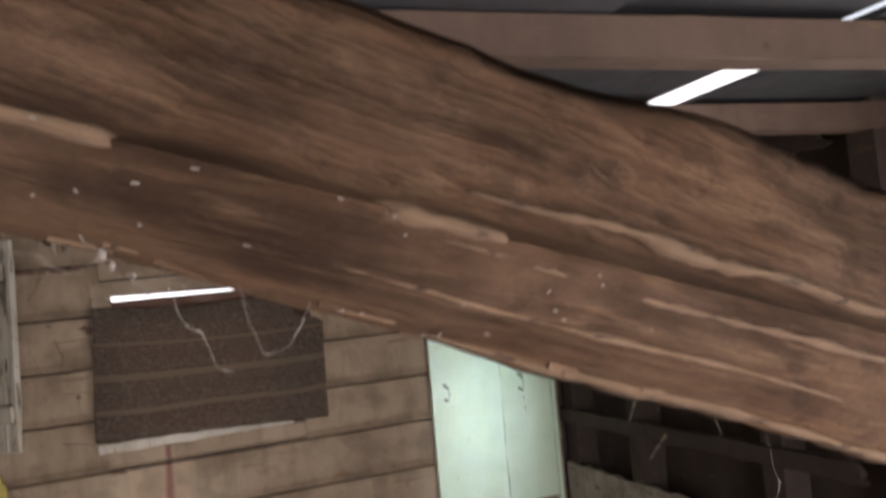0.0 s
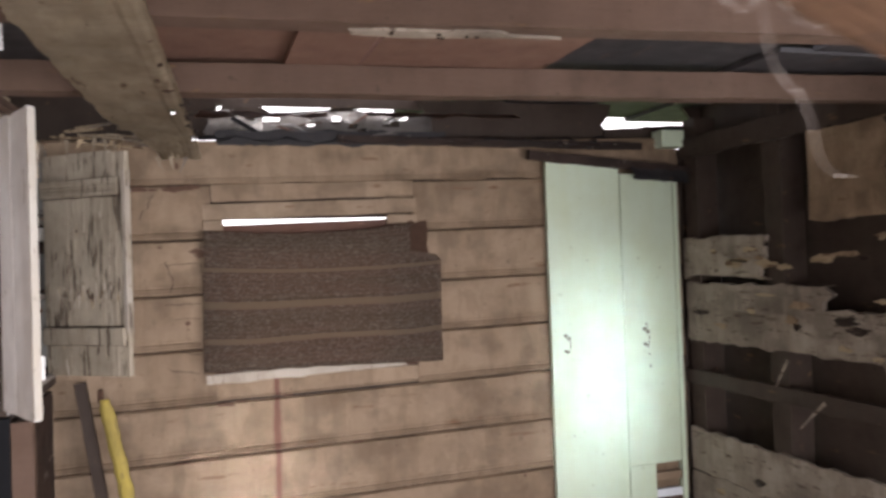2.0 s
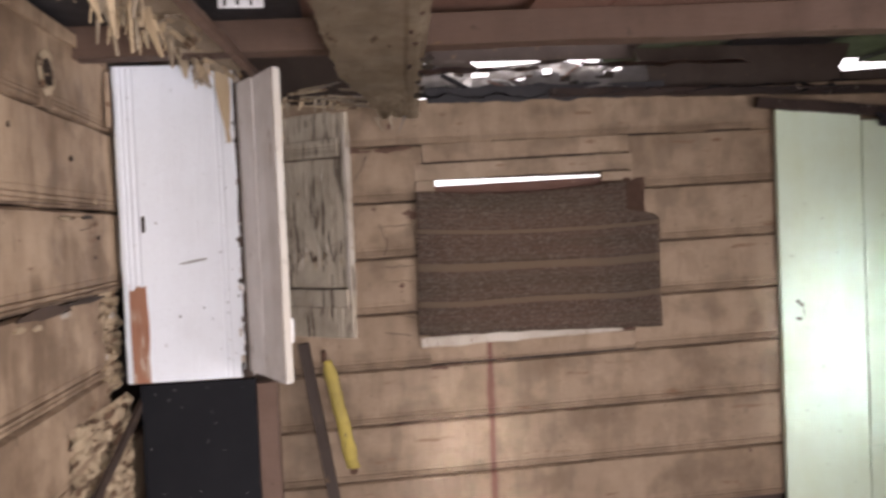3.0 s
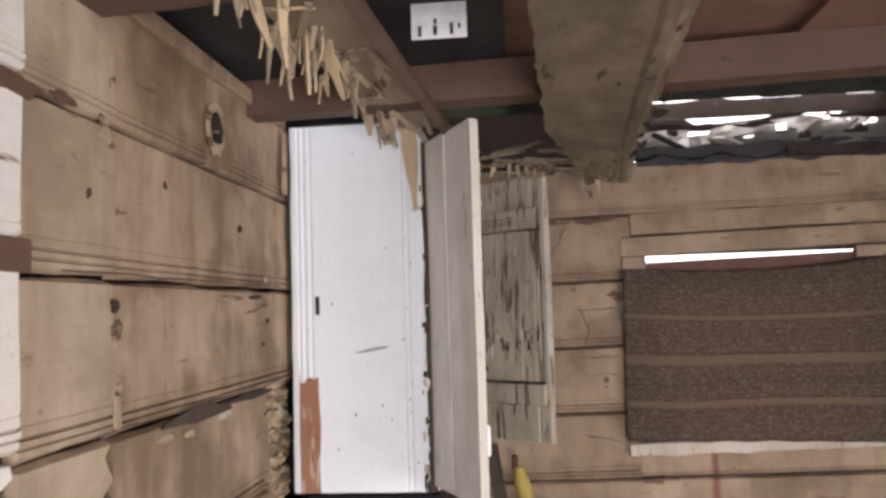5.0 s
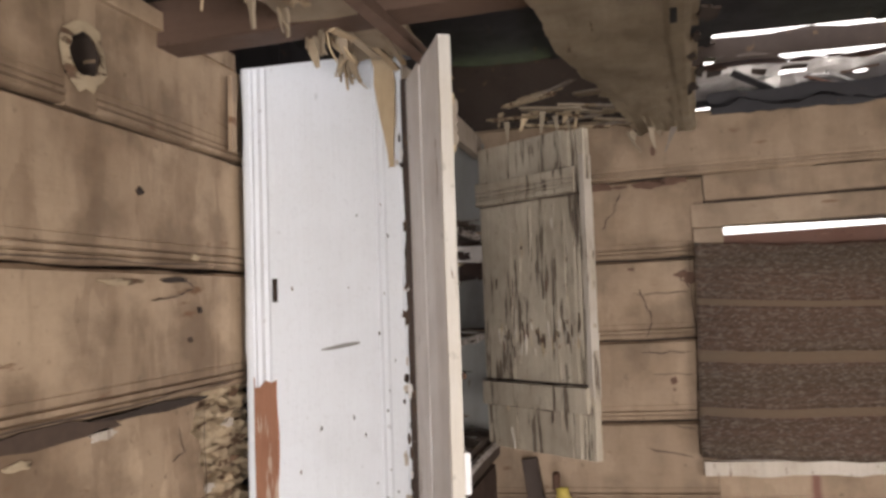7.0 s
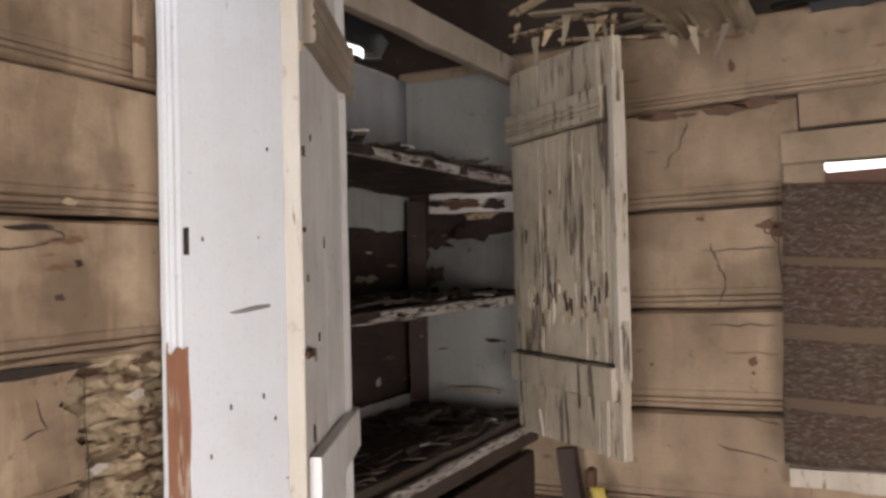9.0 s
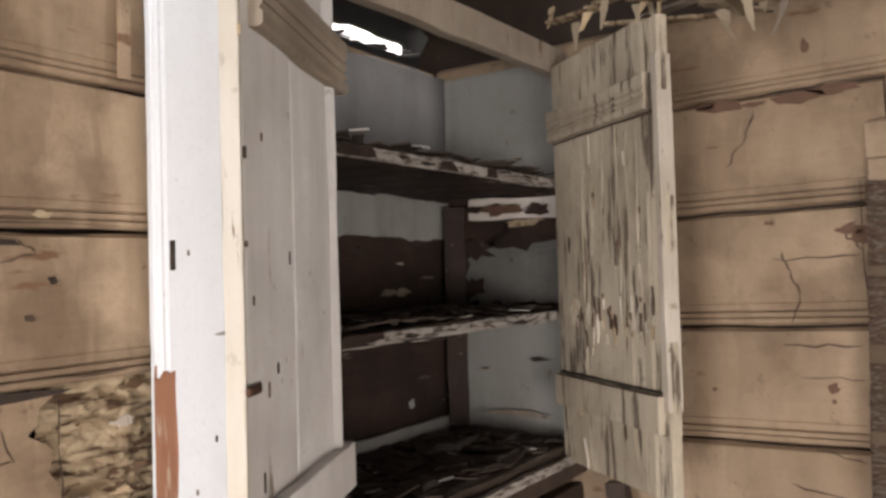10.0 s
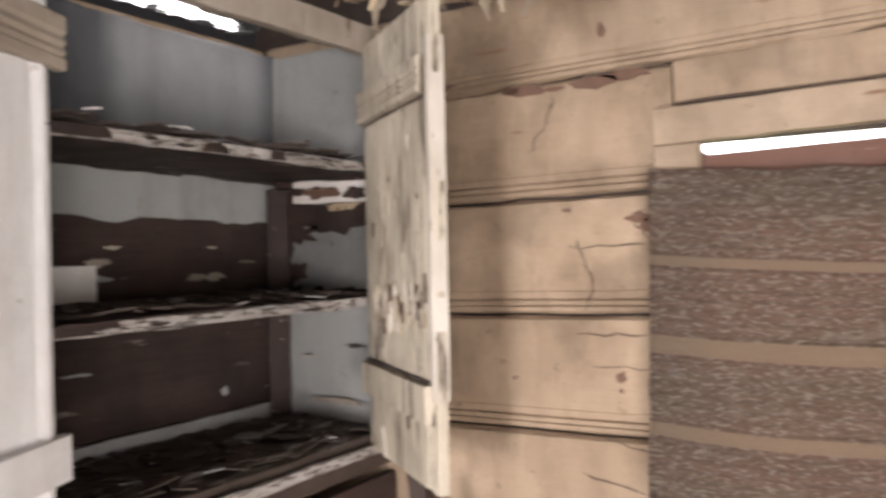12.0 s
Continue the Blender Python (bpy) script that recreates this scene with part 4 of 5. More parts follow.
for k in range(5):
    rng = random.Random(k + 50)
    u = rng.random()
    part("splinter", sliver(bmesh.new(), (-0.46 - 0.15 * u, 3.86 - 0.05 * rng.random(), 1.956), (rng.uniform(-0.6, 0.6), rng.uniform(-0.3, 1.2), -1), (1, rng.uniform(-0.6, 0.6), rng.uniform(-0.3, 0.3)), rng.uniform(0.02, 0.055), rng.uniform(0.008, 0.024), curl=rng.uniform(-0.04, 0.04), seed=k), rng.choice((CEIL, CEIL, GRIMY)), plk)
for k in range(7):
    rng = random.Random(k + 150)
    part("tear", blot(bmesh.new(), (-0.455 - 0.03 * rng.random(), 3.0 + 0.12 * k, 1.994), (0, 1, 0), (1, 0, 0), rng.uniform(0.03, 0.08), rng.uniform(0.01, 0.03), seed=k, rough=0.5), CRACK, plk)

for k in range(20):
    rng = random.Random(k + 5200)
    y = rng.uniform(3.80, 4.18)
    mm = axes((rng.uniform(-1.0, -0.66), y, 2.05 + rng.uniform(-0.012, 0.012)), (rng.uniform(0.4, 1), rng.uniform(-0.5, 0.5), rng.uniform(-0.12, 0.05)), (rng.uniform(-0.4, 0.4), 1, 0))
    part("broken_lath", plank(bmesh.new(), mm, rng.uniform(0.08, 0.24), rng.uniform(0.012, 0.03), 0.006, n=10, edge=0.005, rag0=0.012, rag1=0.02, wob=0.004, seed=k + 0.5), rng.choice((CEIL, CRUMB, CEIL, GRIMY)), plk)
for k in range(8):
    rng = random.Random(k + 5300)
    part("splinter", sliver(bmesh.new(), (rng.uniform(-0.98, -0.66), rng.uniform(3.9, 4.15), 2.05), (rng.uniform(-0.5, 0.5), rng.uniform(-0.3, 0.3), -1), (1, rng.uniform(-0.5, 0.5), 0), rng.uniform(0.03, 0.07), rng.uniform(0.01, 0.025), curl=rng.uniform(-0.02, 0.02), seed=k + 40), rng.choice((CEIL, RAW, CRUMB)), plk)

spl = thing("splintered_plank", (-1.15, 2.7, 2.02), "splintered ceiling plank with long raw slivers hanging from it", "plank")
part("board", plank(bmesh.new(), axes((-0.99, 3.30, 2.022), (-0.10, -1.5, 0.0), (-1, 0, 0)), 2.0, 0.14, 0.03, n=34, edge=0.03, wob=0.008, rag0=0.05, seed=3), CEIL, spl)
part("edge_batten", plank(bmesh.new(), axes((-0.985, 3.32, 2.018), (-0.10, -1.5, 0.0), (1, 0, 0.3)), 2.0, 0.02, 0.03, n=20, edge=0.004, seed=5), BROWN, spl)
for k in range(30):
    rng = random.Random(k + 900)
    f = rng.random() ** 1.0
    y = 3.30 - 1.1 * f
    x = -1.10 - 0.072 * f * 1.0 - rng.uniform(-0.03, 0.05)
    part("sliver", sliver(bmesh.new(), (x, y, 2.025), (rng.uniform(-0.25, 0.25), rng.uniform(-0.2, 0.35), -1), (rng.uniform(0.3, 1), rng.uniform(-1, 1), 0), rng.uniform(0.03, 0.06 + 0.05 * min(1, f * 2)), rng.choice((rng.uniform(0.008, 0.016), rng.uniform(0.016, 0.03))), thick=0.005, curl=rng.uniform(-0.02, 0.025), seed=k), rng.choice((RAW, CEIL, PLANKP)), spl)
    for q in range(2):
        part("sliver", sliver(bmesh.new(), (x + rng.uniform(-0.012, 0.012), y + rng.uniform(-0.012, 0.012), 2.025), (rng.uniform(-0.25, 0.25), rng.uniform(-0.25, 0.3), -1), (rng.uniform(0.3, 1), rng.uniform(-1, 1), 0), rng.uniform(0.02, 0.06), rng.uniform(0.003, 0.009), thick=0.003, curl=rng.uniform(-0.03, 0.03), seed=k * 3 + q + 200), rng.choice((RAW, CEIL, PLANKP)), spl)
part("sliver", sliver(bmesh.new(), (-1.085, 3.318, 2.055), (0.06, 0.0, -1), (1, 0.0, 0.06), 0.24, 0.05, thick=0.004, curl=0.006, seed=4), RAW, spl, "broad pale raw sliver")
for k in range(22):
    rng = random.Random(k + 1300)
    y = rng.uniform(2.3, 3.3)
    m = pose(-1.06 - 0.066 * (3.3 - y) + rng.uniform(-0.06, 0.06), y, 2.02 + rng.uniform(-0.012, 0.004), rng.uniform(-20, 20), rng.uniform(-20, 20), rng.uniform(60, 120))
    part("fibre", box(bmesh.new(), -0.06, 0.06, -0.006, 0.006, -0.002, 0.002, m), rng.choice((RAW, CEIL, CRUMB)), spl)

# small card pinned under the roof
bm = boxes((-0.985, -0.885, 2.67, 2.674, 2.04, 2.106), bevel=0.001)
card = thing("notice_card", (-0.935, 2.67, 2.04), "white card with dark marks nailed beside the joist", "card")
part("sheet", bm, CARD, card)
for x, z, w, h in ((-0.972, 2.053, 0.006, 0.018), (-0.945, 2.054, 0.007, 0.016), (-0.944, 2.07, 0.006, 0.008), (-0.915, 2.055, 0.006, 0.02), (-0.90, 2.06, 0.004, 0.008)):
    part("mark", boxes((x, x + w, 2.664, 2.668, z - h / 2, z + h / 2)), CRACK, card)

# ---- fallen beam ----
def beam_ridge(x):
    """The worn arris in the middle of the beam; the face below it leans out over the walker."""
    p = Vector((x, 0.900 + 0.13 * max(-1.2, min(1.0, x)), 1.665 - 0.262 * x))
    eye = Vector((-0.36, 0.31, 1.57))
    return eye + (p - eye) * ((p.y - 0.10 - eye.y) / (p.y - eye.y))


bm = bmesh.new()
N = 90
prev = None
for i in range(N + 1):
    x = -1.38 + 2.95 * i / N
    b0 = Vector((x, 0.905, 1.538 - 0.35 * x))
    rg = beam_ridge(x)
    tp = Vector((x, rg.y + 0.09, rg.z + 0.20 + 0.03 * noise.noise((x * 4, 1, 1))))
    ring = []
    for k in range(7):
        f = k / 6
        p = b0.lerp(rg, f)
        p.y -= 0.022 * math.sin(math.pi * f) + 0.012 * noise.noise((x * 5, f * 3, 2)) + 0.006 * noise.noise((x * 22, f * 9, 7))
        p.z += 0.006 * noise.noise((x * 14, f * 2, 9)) if k == 0 else 0
        ring.append(bm.verts.new(p))
    for k in range(1, 9):
        f = k / 8
        p = rg.lerp(tp, f)
        p.y += 0.045 * min(1, f * 9) + 0.016 * noise.noise((x * 4 + 3, f * 4, 5)) + 0.008 * noise.noise((x * 19, f * 11, 5))
        ring.append(bm.verts.new(p))
    ring.append(bm.verts.new(tp + Vector((0, 0.05, -0.01))))
    ring.append(bm.verts.new(b0 + Vector((0, 0.05, 0.05))))
    if prev:
        for k in range(len(ring)):
            k2 = (k + 1) % len(ring)
            bm.faces.new((prev[k], ring[k], ring[k2], prev[k2]))
        for k in (0, 6, len(ring) - 1):
            for e in ring[k].link_edges:
                if prev[k] in e.verts:
                    e.smooth = False
    else:
        bm.faces.new(ring)
    prev = ring
bm.faces.new(prev[::-1])
fb = thing("fallen_beam", (0.1, 0.95, 1.1), "broken old wooden beam hanging aslant, dusty and hung with cobwebs", "beam")
part("timber", bm, BEAM, fb, smooth=True)
def along_beam(x, f, out):
    """A point of the beam: f 0 at its lower arris, 1 at its middle ridge, 2 near its top."""
    b0 = Vector((x, 0.905, 1.538 - 0.35 * x))
    rg = beam_ridge(x)
    p = b0.lerp(rg, f) if f <= 1 else rg + Vector((0, 0.09, 0.20)) * (f - 1) + Vector((0, 0.03, 0))
    return p + Vector((0, -out - (0.022 * math.sin(math.pi * f) if f < 1 else 0), 0))


def beam_lip(x0, x1, f0, f1, high, out, seed):
    """A worn, split lip of paler wood that runs along the beam."""
    bm = bmesh.new()
    last = None
    n = 70
    for i in range(n + 1):
        u = i / n
        x = x0 + (x1 - x0) * u
        c = along_beam(x, f0 + (f1 - f0) * u + 0.05 * noise.noise((x * 6, seed, 1)), 0)
        taper = 0.03 + 0.97 * min(1, 3.5 * u, 3.5 * (1 - u))
        h = high * taper * (1 + 0.6 * noise.noise((x * 13, seed, 2)) + 0.7 * noise.noise((x * 47, seed, 4)))
        o = out * taper * (1 + 0.6 * noise.noise((x * 17, seed, 3))) - 0.004 * (1 - taper)
        row = [bm.verts.new(c + Vector((0, dy, dz))) for dy, dz in ((0.03, -h), (-o * 0.6, -h * 0.55), (-o, 0), (-o * 0.5, h * 0.6), (0.03, h))]
        if last:
            for a in range(4):
                bm.faces.new((last[a], row[a], row[a + 1], last[a + 1]))
            bm.faces.new((last[4], row[4], row[0], last[0]))
        else:
            bm.faces.new(row)
        last = row
    bm.faces.new(last[::-1])
    return bm


for k, (x0, x1, f0, f1, high, out) in enumerate(((-0.75, 0.9, 1.0, 1.0, 0.008, 0.006), (-0.05, 0.85, 0.84, 0.78, 0.006, 0.004), (-0.3, 0.5, 0.45, 0.38, 0.004, 0.003), (0.05, 0.9, 1.25, 1.15, 0.010, 0.005), (-0.15, 0.9, 0.05, 0.05, 0.008, 0.004))):
    part("split_lip", beam_lip(x0, x1, f0, f1, high, out, k + 1.5), TAN, fb, "worn paler edge of split wood", smooth=True)
for k in range(14):
    rng = random.Random(k + 2300)
    x, f = rng.uniform(-0.5, 0.7), rng.uniform(0.02, 0.12)
    part("splinter", sliver(bmesh.new(), along_beam(x, f, 0.003), (1, rng.uniform(-0.1, 0.02), -0.35 + rng.uniform(-0.1, 0.1)), (0.3, 0, 1), rng.uniform(0.02, 0.06), rng.uniform(0.002, 0.006), thick=0.003, curl=0.004, seed=k), rng.choice((TAN, BEAM)), fb)
for k in range(22):
    rng = random.Random(k + 2000)
    x = rng.uniform(-0.42, 0.25)
    f = rng.random()
    p = along_beam(x, f, 0.014)
    part("fleck", box(bmesh.new(), -rng.uniform(0.0008, 0.003), rng.uniform(0.0008, 0.003), -0.0006, 0.0006, -0.0006, 0.0006, Matrix.Translation(p) @ pose(0, 0, 0, rng.uniform(-30, 30), rng.uniform(-40, 40), rng.uniform(-30, 30))), WEB, fb)


def strand(bm, pts, r0, seed):
    rng = random.Random(seed)
    fine = []
    for a, b in zip(pts, pts[1:]):
        a, b = Vector(a), Vector(b)
        for k in range(8):
            f = k / 8
            p = a.lerp(b, f)
            p.z -= 0.012 * math.sin(math.pi * f)
            fine.append(p + Vector((rng.uniform(-1, 1), rng.uniform(-1, 1), rng.uniform(-1, 1))) * 0.0012)
    fine.append(Vector(pts[-1]))
    rings = []
    for p in fine:
        r = r0 * rng.uniform(0.35, 1.4) * (2.6 if rng.random() < 0.12 else 1)
        rings.append([bm.verts.new(p + Vector((math.cos(a) * r, 0, math.sin(a) * r))) for a in (0.3, 2.4, 4.5)])
    for a, b in zip(rings, rings[1:]):
        for j in range(3):
            bm.faces.new((a[j], a[(j + 1) % 3], b[(j + 1) % 3], b[j]))
    return bm


web = thing("cobweb", (-0.3, 0.89, 1.55), "dusty grey cobweb strands hanging from the fallen beam", "cobweb")
for k, (pts, r) in enumerate(((((-0.36, 0.86, 1.72), (-0.341, 0.87, 1.69), (-0.322, 0.875, 1.655), (-0.30, 0.88, 1.632), (-0.27, 0.885, 1.618), (-0.25, 0.89, 1.585), (-0.225, 0.89, 1.55)), 0.00028),
                              (((-0.30, 0.88, 1.632), (-0.27, 0.885, 1.64), (-0.24, 0.885, 1.61)), 0.00022), (((-0.42, 0.86, 1.70), (-0.36, 0.87, 1.65), (-0.32, 0.88, 1.645)), 0.0002),
                              (((-0.22, 0.87, 1.62), (-0.20, 0.88, 1.56), (-0.16, 0.89, 1.60)), 0.00018), 
                              (((0.36, 0.95, 1.41), (0.38, 0.96, 1.35), (0.35, 0.96, 1.30)), 0.00022))):
    part("strand", strand(bmesh.new(), pts, r, k), WEB, web)
for k, (x, y, z, s) in enumerate(((-0.318, 0.876, 1.648, 0.0042), (-0.31, 0.88, 1.640, 0.003), (-0.296, 0.88, 1.631, 0.002), (-0.272, 0.885, 1.619, 0.0015), (0.36, 0.955, 1.305, 0.002))):
    bm = bmesh.new()
    bmesh.ops.create_icosphere(bm, subdivisions=2, radius=s)
    for v in bm.verts:
        v.co = Vector((v.co.x * 0.8, v.co.y * 0.5, v.co.z * 1.2)) * (1 + 0.5 * noise.noise(v.co * 160 + Vector((k, 0, 0)))) + Vector((x, y, z))
    part("dust_tuft", bm, WEB, web)

# ---- corner cupboard ----
CX, CY = -1.05, 3.338
cup = thing("cupboard", (-1.22, 3.78, 1.1), "white-painted built-in corner cupboard with open doors and rotten shelves", "cupboard")
SIDE = [(0, -0.004), (0.02, 0.0), (0.05, 0.0), (0.06, -0.004), (0.08, 0.0), (0.10, -0.004), (0.13, 0.0), (0.15, -0.004), (0.17, 0.0), (0.5, 0.0), (0.83, 0.0), (0.84, -0.003), (0.86, 0.0), (0.88, -0.003), (0.9, 0.0), (0.98, 0.0), (1.0, -0.004)]
part("side_panel", plank(bmesh.new(), axes((-1.055, CY, 1.10), (0, 0, 1), (-1, 0, 0)), 0.955, 0.352, 0.02, n=24, rows=[(1 - a, b) for a, b in SIDE][::-1], edge=0.004, wob=0.002, seed=1), WHITE, cup, "white-painted side board with bead lines")
S_R, S_U, S_O = (1, 0, 0), (0, 0, 1), (0, CY, 0)
part("bare_strip", plank(bmesh.new(), axes((-1.336, CY - 0.004, 1.10), (0, 0, 1), (-1, 0, 0)), 0.305, 0.052, 0.006, n=14, edge=0.004, rag1=0.03, wob=0.002, seed=4), REDWOOD, cup, "bare red-brown wood where the paint broke off")
# Dark strip drawn as the shade in the gap beside the door.
part("gap_grime", plank(bmesh.new(), axes((-1.034, CY + 0.006, 1.10), (0, 0, 1), (-1, 0, 0)), 0.90, 0.022, 0.004, n=60, edge=0.008, wob=0.002, seed=21), DARK, cup, "dark strip for the shaded gap between side board and door")
for k in range(34):
    rng = random.Random(k + 4400)
    zz = 1.11 + 0.85 * rng.random() ** 1.6
    part("paint_flake", blot(bmesh.new(), (-1.052 - 0.014 * rng.random() ** 2, CY, zz), (1, 0, 0), (0, 0, 1), rng.uniform(0.003, 0.012), rng.uniform(0.006, 0.035), out=rng.uniform(0.002, 0.005), n=9, seed=k, rough=0.5), rng.choice((CRACK, CRACK, SEAM, SILLP, GREYWHITE)), cup)
part("latch_slot", boxes((-1.3415, -1.3315, CY - 0.004, CY + 0.002, 1.556, 1.604)), CRACK, cup)
bm = bmesh.new()
blot(bm, (-1.19, CY, 1.463), (1, 0, 0.16), (-0.16, 0, 1), 0.095, 0.0075, out=0.003, n=16, rough=0.2)
part("scratch", bm, SILVER, cup)
for k in range(26):
    rng = random.Random(k + 410)
    x, z = rng.choice((rng.uniform(-1.11, -1.06), rng.uniform(-1.30, -1.06))), rng.uniform(1.12, 2.03)
    part("nick", blot(bmesh.new(), (x, CY, z), S_R, S_U, rng.uniform(0.0012, 0.003), rng.uniform(0.002, 0.011), out=0.003, n=6, seed=k), rng.choice((CRACK, CRACK, BARE)), cup)
part("bottom_shelf", plank(bmesh.new(), axes((CX, 3.36, 1.15), (0, 1, 0), (-1, 0, 0)), 0.86, 0.34, 0.025, n=20, edge=0.008, wob=0.004), TRASH, cup)
for k, z in enumerate((1.450, 1.743)):
    part("shelf", plank(bmesh.new(), axes((CX - 0.005, 3.36, z), (0, 1, 0), (-1, 0, 0)), 0.858, 0.34, 0.02, n=40, wob=0.006, edge=0.006, seed=z), DARK_BROWN, cup, "dark brown sagging shelf")
    part("shelf_lip", plank(bmesh.new(), axes((CX - 0.003, 3.362, z - 0.022), (0, 1, 0), (0, 0, 1)), 0.855, 0.02, 0.006, n=40, wob=0.005, edge=0.006, seed=z + 5), FLAKY, cup, "flaking white shelf edge")
    for q in range(16):
        rng = random.Random(q + int(z * 1000))
        part("flake", blot(bmesh.new(), (CX - 0.002, rng.uniform(3.4, 4.18), z - rng.uniform(0.002, 0.024)), (0, 1, 0), (0, 0, 1), rng.uniform(0.015, 0.06), rng.uniform(0.002, 0.006), out=rng.uniform(0.004, 0.008), seed=q, rough=0.5), rng.choice((DIM, CRACK, DARK_BROWN, FLAKY)), cup)
part("head_rail", plank(bmesh.new(), axes((CX, 3.35, 1.972), (0, 1, 0.01), (0, 0, 1)), 0.865, 0.065, 0.025, n=16, edge=0.006, seed=7), DIRTY_SHADED, cup, "dirty beige-grey head rail")
part("corner_stile", plank(bmesh.new(), axes((CX - 0.002, 3.36, 1.10), (0, 0, 1), (0, 1, 0)), 0.87, 0.028, 0.02, n=12, edge=0.003, seed=8), GREYWHITE, cup)
part("back_panel", plank(bmesh.new(), axes((-1.393, 3.36, 1.15), (0, 1, 0), (0, 0, 1)), 0.86, 0.29, 0.012, n=20, edge=0.005, wob=0.004), DARK_BROWN, cup, "dark bare brown back board")
part("back_panel", plank(bmesh.new(), axes((-1.393, 3.36, 1.455), (0, 1, 0), (0, 0, 1)), 0.86, 0.27, 0.012, n=20, edge=0.005, wob=0.004, seed=2), DARK_BROWN, cup, "dark bare brown back board")
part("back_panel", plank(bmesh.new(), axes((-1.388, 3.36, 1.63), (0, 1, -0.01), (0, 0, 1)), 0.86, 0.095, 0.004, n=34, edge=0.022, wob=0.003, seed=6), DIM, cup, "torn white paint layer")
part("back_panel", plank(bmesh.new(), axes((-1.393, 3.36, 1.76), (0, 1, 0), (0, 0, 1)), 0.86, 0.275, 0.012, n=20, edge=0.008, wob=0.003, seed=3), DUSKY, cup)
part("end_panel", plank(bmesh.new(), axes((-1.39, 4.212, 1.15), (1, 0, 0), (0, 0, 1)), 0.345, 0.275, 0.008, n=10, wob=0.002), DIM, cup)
part("end_panel", plank(bmesh.new(), axes((-1.39, 4.214, 1.455), (1, 0, 0), (0, 0, 1)), 0.345, 0.27, 0.006, n=10, wob=0.002), DARK_BROWN, cup)
bm = bmesh.new()
sheet(bm, (-1.33, 4.208, 1.462), (0.28, 0, 0.0), (0, 0, 0.15), 16, 10, 0.004, 12, 4.0, thick=0.003)
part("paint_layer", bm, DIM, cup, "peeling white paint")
for k, (x, z, w, h, mat) in enumerate(((-1.29, 1.595, 0.10, 0.05, DARK_BROWN), (-1.18, 1.62, 0.16, 0.045, DARK_BROWN), (-1.31, 1.50, 0.05, 0.05, DARK_BROWN), (-1.22, 1.688, 0.10, 0.03, BARE), (-1.12, 1.682, 0.06, 0.028, DARK_BROWN), (-1.30, 1.69, 0.05, 0.02, DARK_BROWN),
                                     (-1.17, 1.655, 0.10, 0.016, CRUMB), (-1.14, 1.33, 0.05, 0.006, CRACK), (-1.28, 1.30, 0.03, 0.008, GRIMY), (-1.2, 1.20, 0.16, 0.014, GRIMY))):
    part("flake", blot(bmesh.new(), (x, 4.186 if 1.66 < z < 1.7 else 4.200, z), N_R, N_U, w, h, out=0.003, n=18, seed=70 + k, rough=0.55), mat, cup)
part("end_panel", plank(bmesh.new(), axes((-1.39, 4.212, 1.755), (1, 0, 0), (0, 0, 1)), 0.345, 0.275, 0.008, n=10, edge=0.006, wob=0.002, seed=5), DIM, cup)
part("cleat", plank(bmesh.new(), axes((-1.32, 4.200, 1.668), (1, 0, -0.03), (0, 0, 1)), 0.27, 0.05, 0.012, n=12, edge=0.006, seed=2), PALE, cup)
part("cleat", plank(bmesh.new(), axes((-1.372, 3.37, 1.152), (0, 1, 0), (0, 0, 1)), 0.80, 0.035, 0.012, n=20, edge=0.007, wob=0.004, seed=4), DIM, cup)
part("corner_post", plank(bmesh.new(), axes((-1.375, 4.17, 1.15), (0, 0, 1), (0.8, 0.6, 0)), 0.55, 0.05, 0.02, n=12, edge=0.004, seed=3), DARK_BROWN, cup)
for k in range(15):
    rng = random.Random(k + 510)
    zz = rng.choice((rng.uniform(1.2, 1.4), rng.uniform(1.47, 1.62), rng.uniform(1.47, 1.58)))
    part("flake", blot(bmesh.new(), (-1.393, rng.uniform(3.45, 4.18), zz), W_R, W_U, rng.uniform(0.015, 0.07), rng.uniform(0.005, 0.02), out=0.005, seed=k, rough=0.55), rng.choice((DIM, GRIMY, GRIMY, CRACK)), cup)
tagged(part("litter", litter(bmesh.new(), -1.37, -1.07, 3.40, 4.18, 1.151, 260, 0.09, 3), TRASH, cup), kind="stuff")
tagged(part("litter", litter(bmesh.new(), -1.37, -1.07, 3.40, 4.18, 1.451, 150, 0.08, 4), TRASH, cup), kind="stuff")
tagged(part("litter", litter(bmesh.new(), -1.37, -1.06, 3.40, 4.18, 1.745, 160, 0.12, 5, lift=0.014), TRASH, cup), kind="stuff")
tagged(part("pale_litter", litter(bmesh.new(), -1.3, -1.07, 3.40, 4.1, 1.154, 9, 0.07, 6), DIM, cup), kind="stuff")
tagged(part("pale_litter", litter(bmesh.new(), -1.3, -1.06, 3.40, 4.1, 1.453, 10, 0.06, 7), DIM, cup), kind="stuff")
tagged(part("pale_litter", litter(bmesh.new(), -1.3, -1.06, 3.40, 4.1, 1.76, 8, 0.07, 8), PALE, cup), kind="stuff")
scrap = solo("paper_scrap", boxes((-1.375, -1.371, 3.60, 3.70, 1.455, 1.53), bevel=0.001), PALE, "torn pale paper scrap leaning on the shelf", "paper")


def door_plane(hinge, free, z0):
    h, f = Vector((*hinge, z0)), Vector((*free, z0))
    return axes(h, (0, 0, 1), f - h), (f - h).length


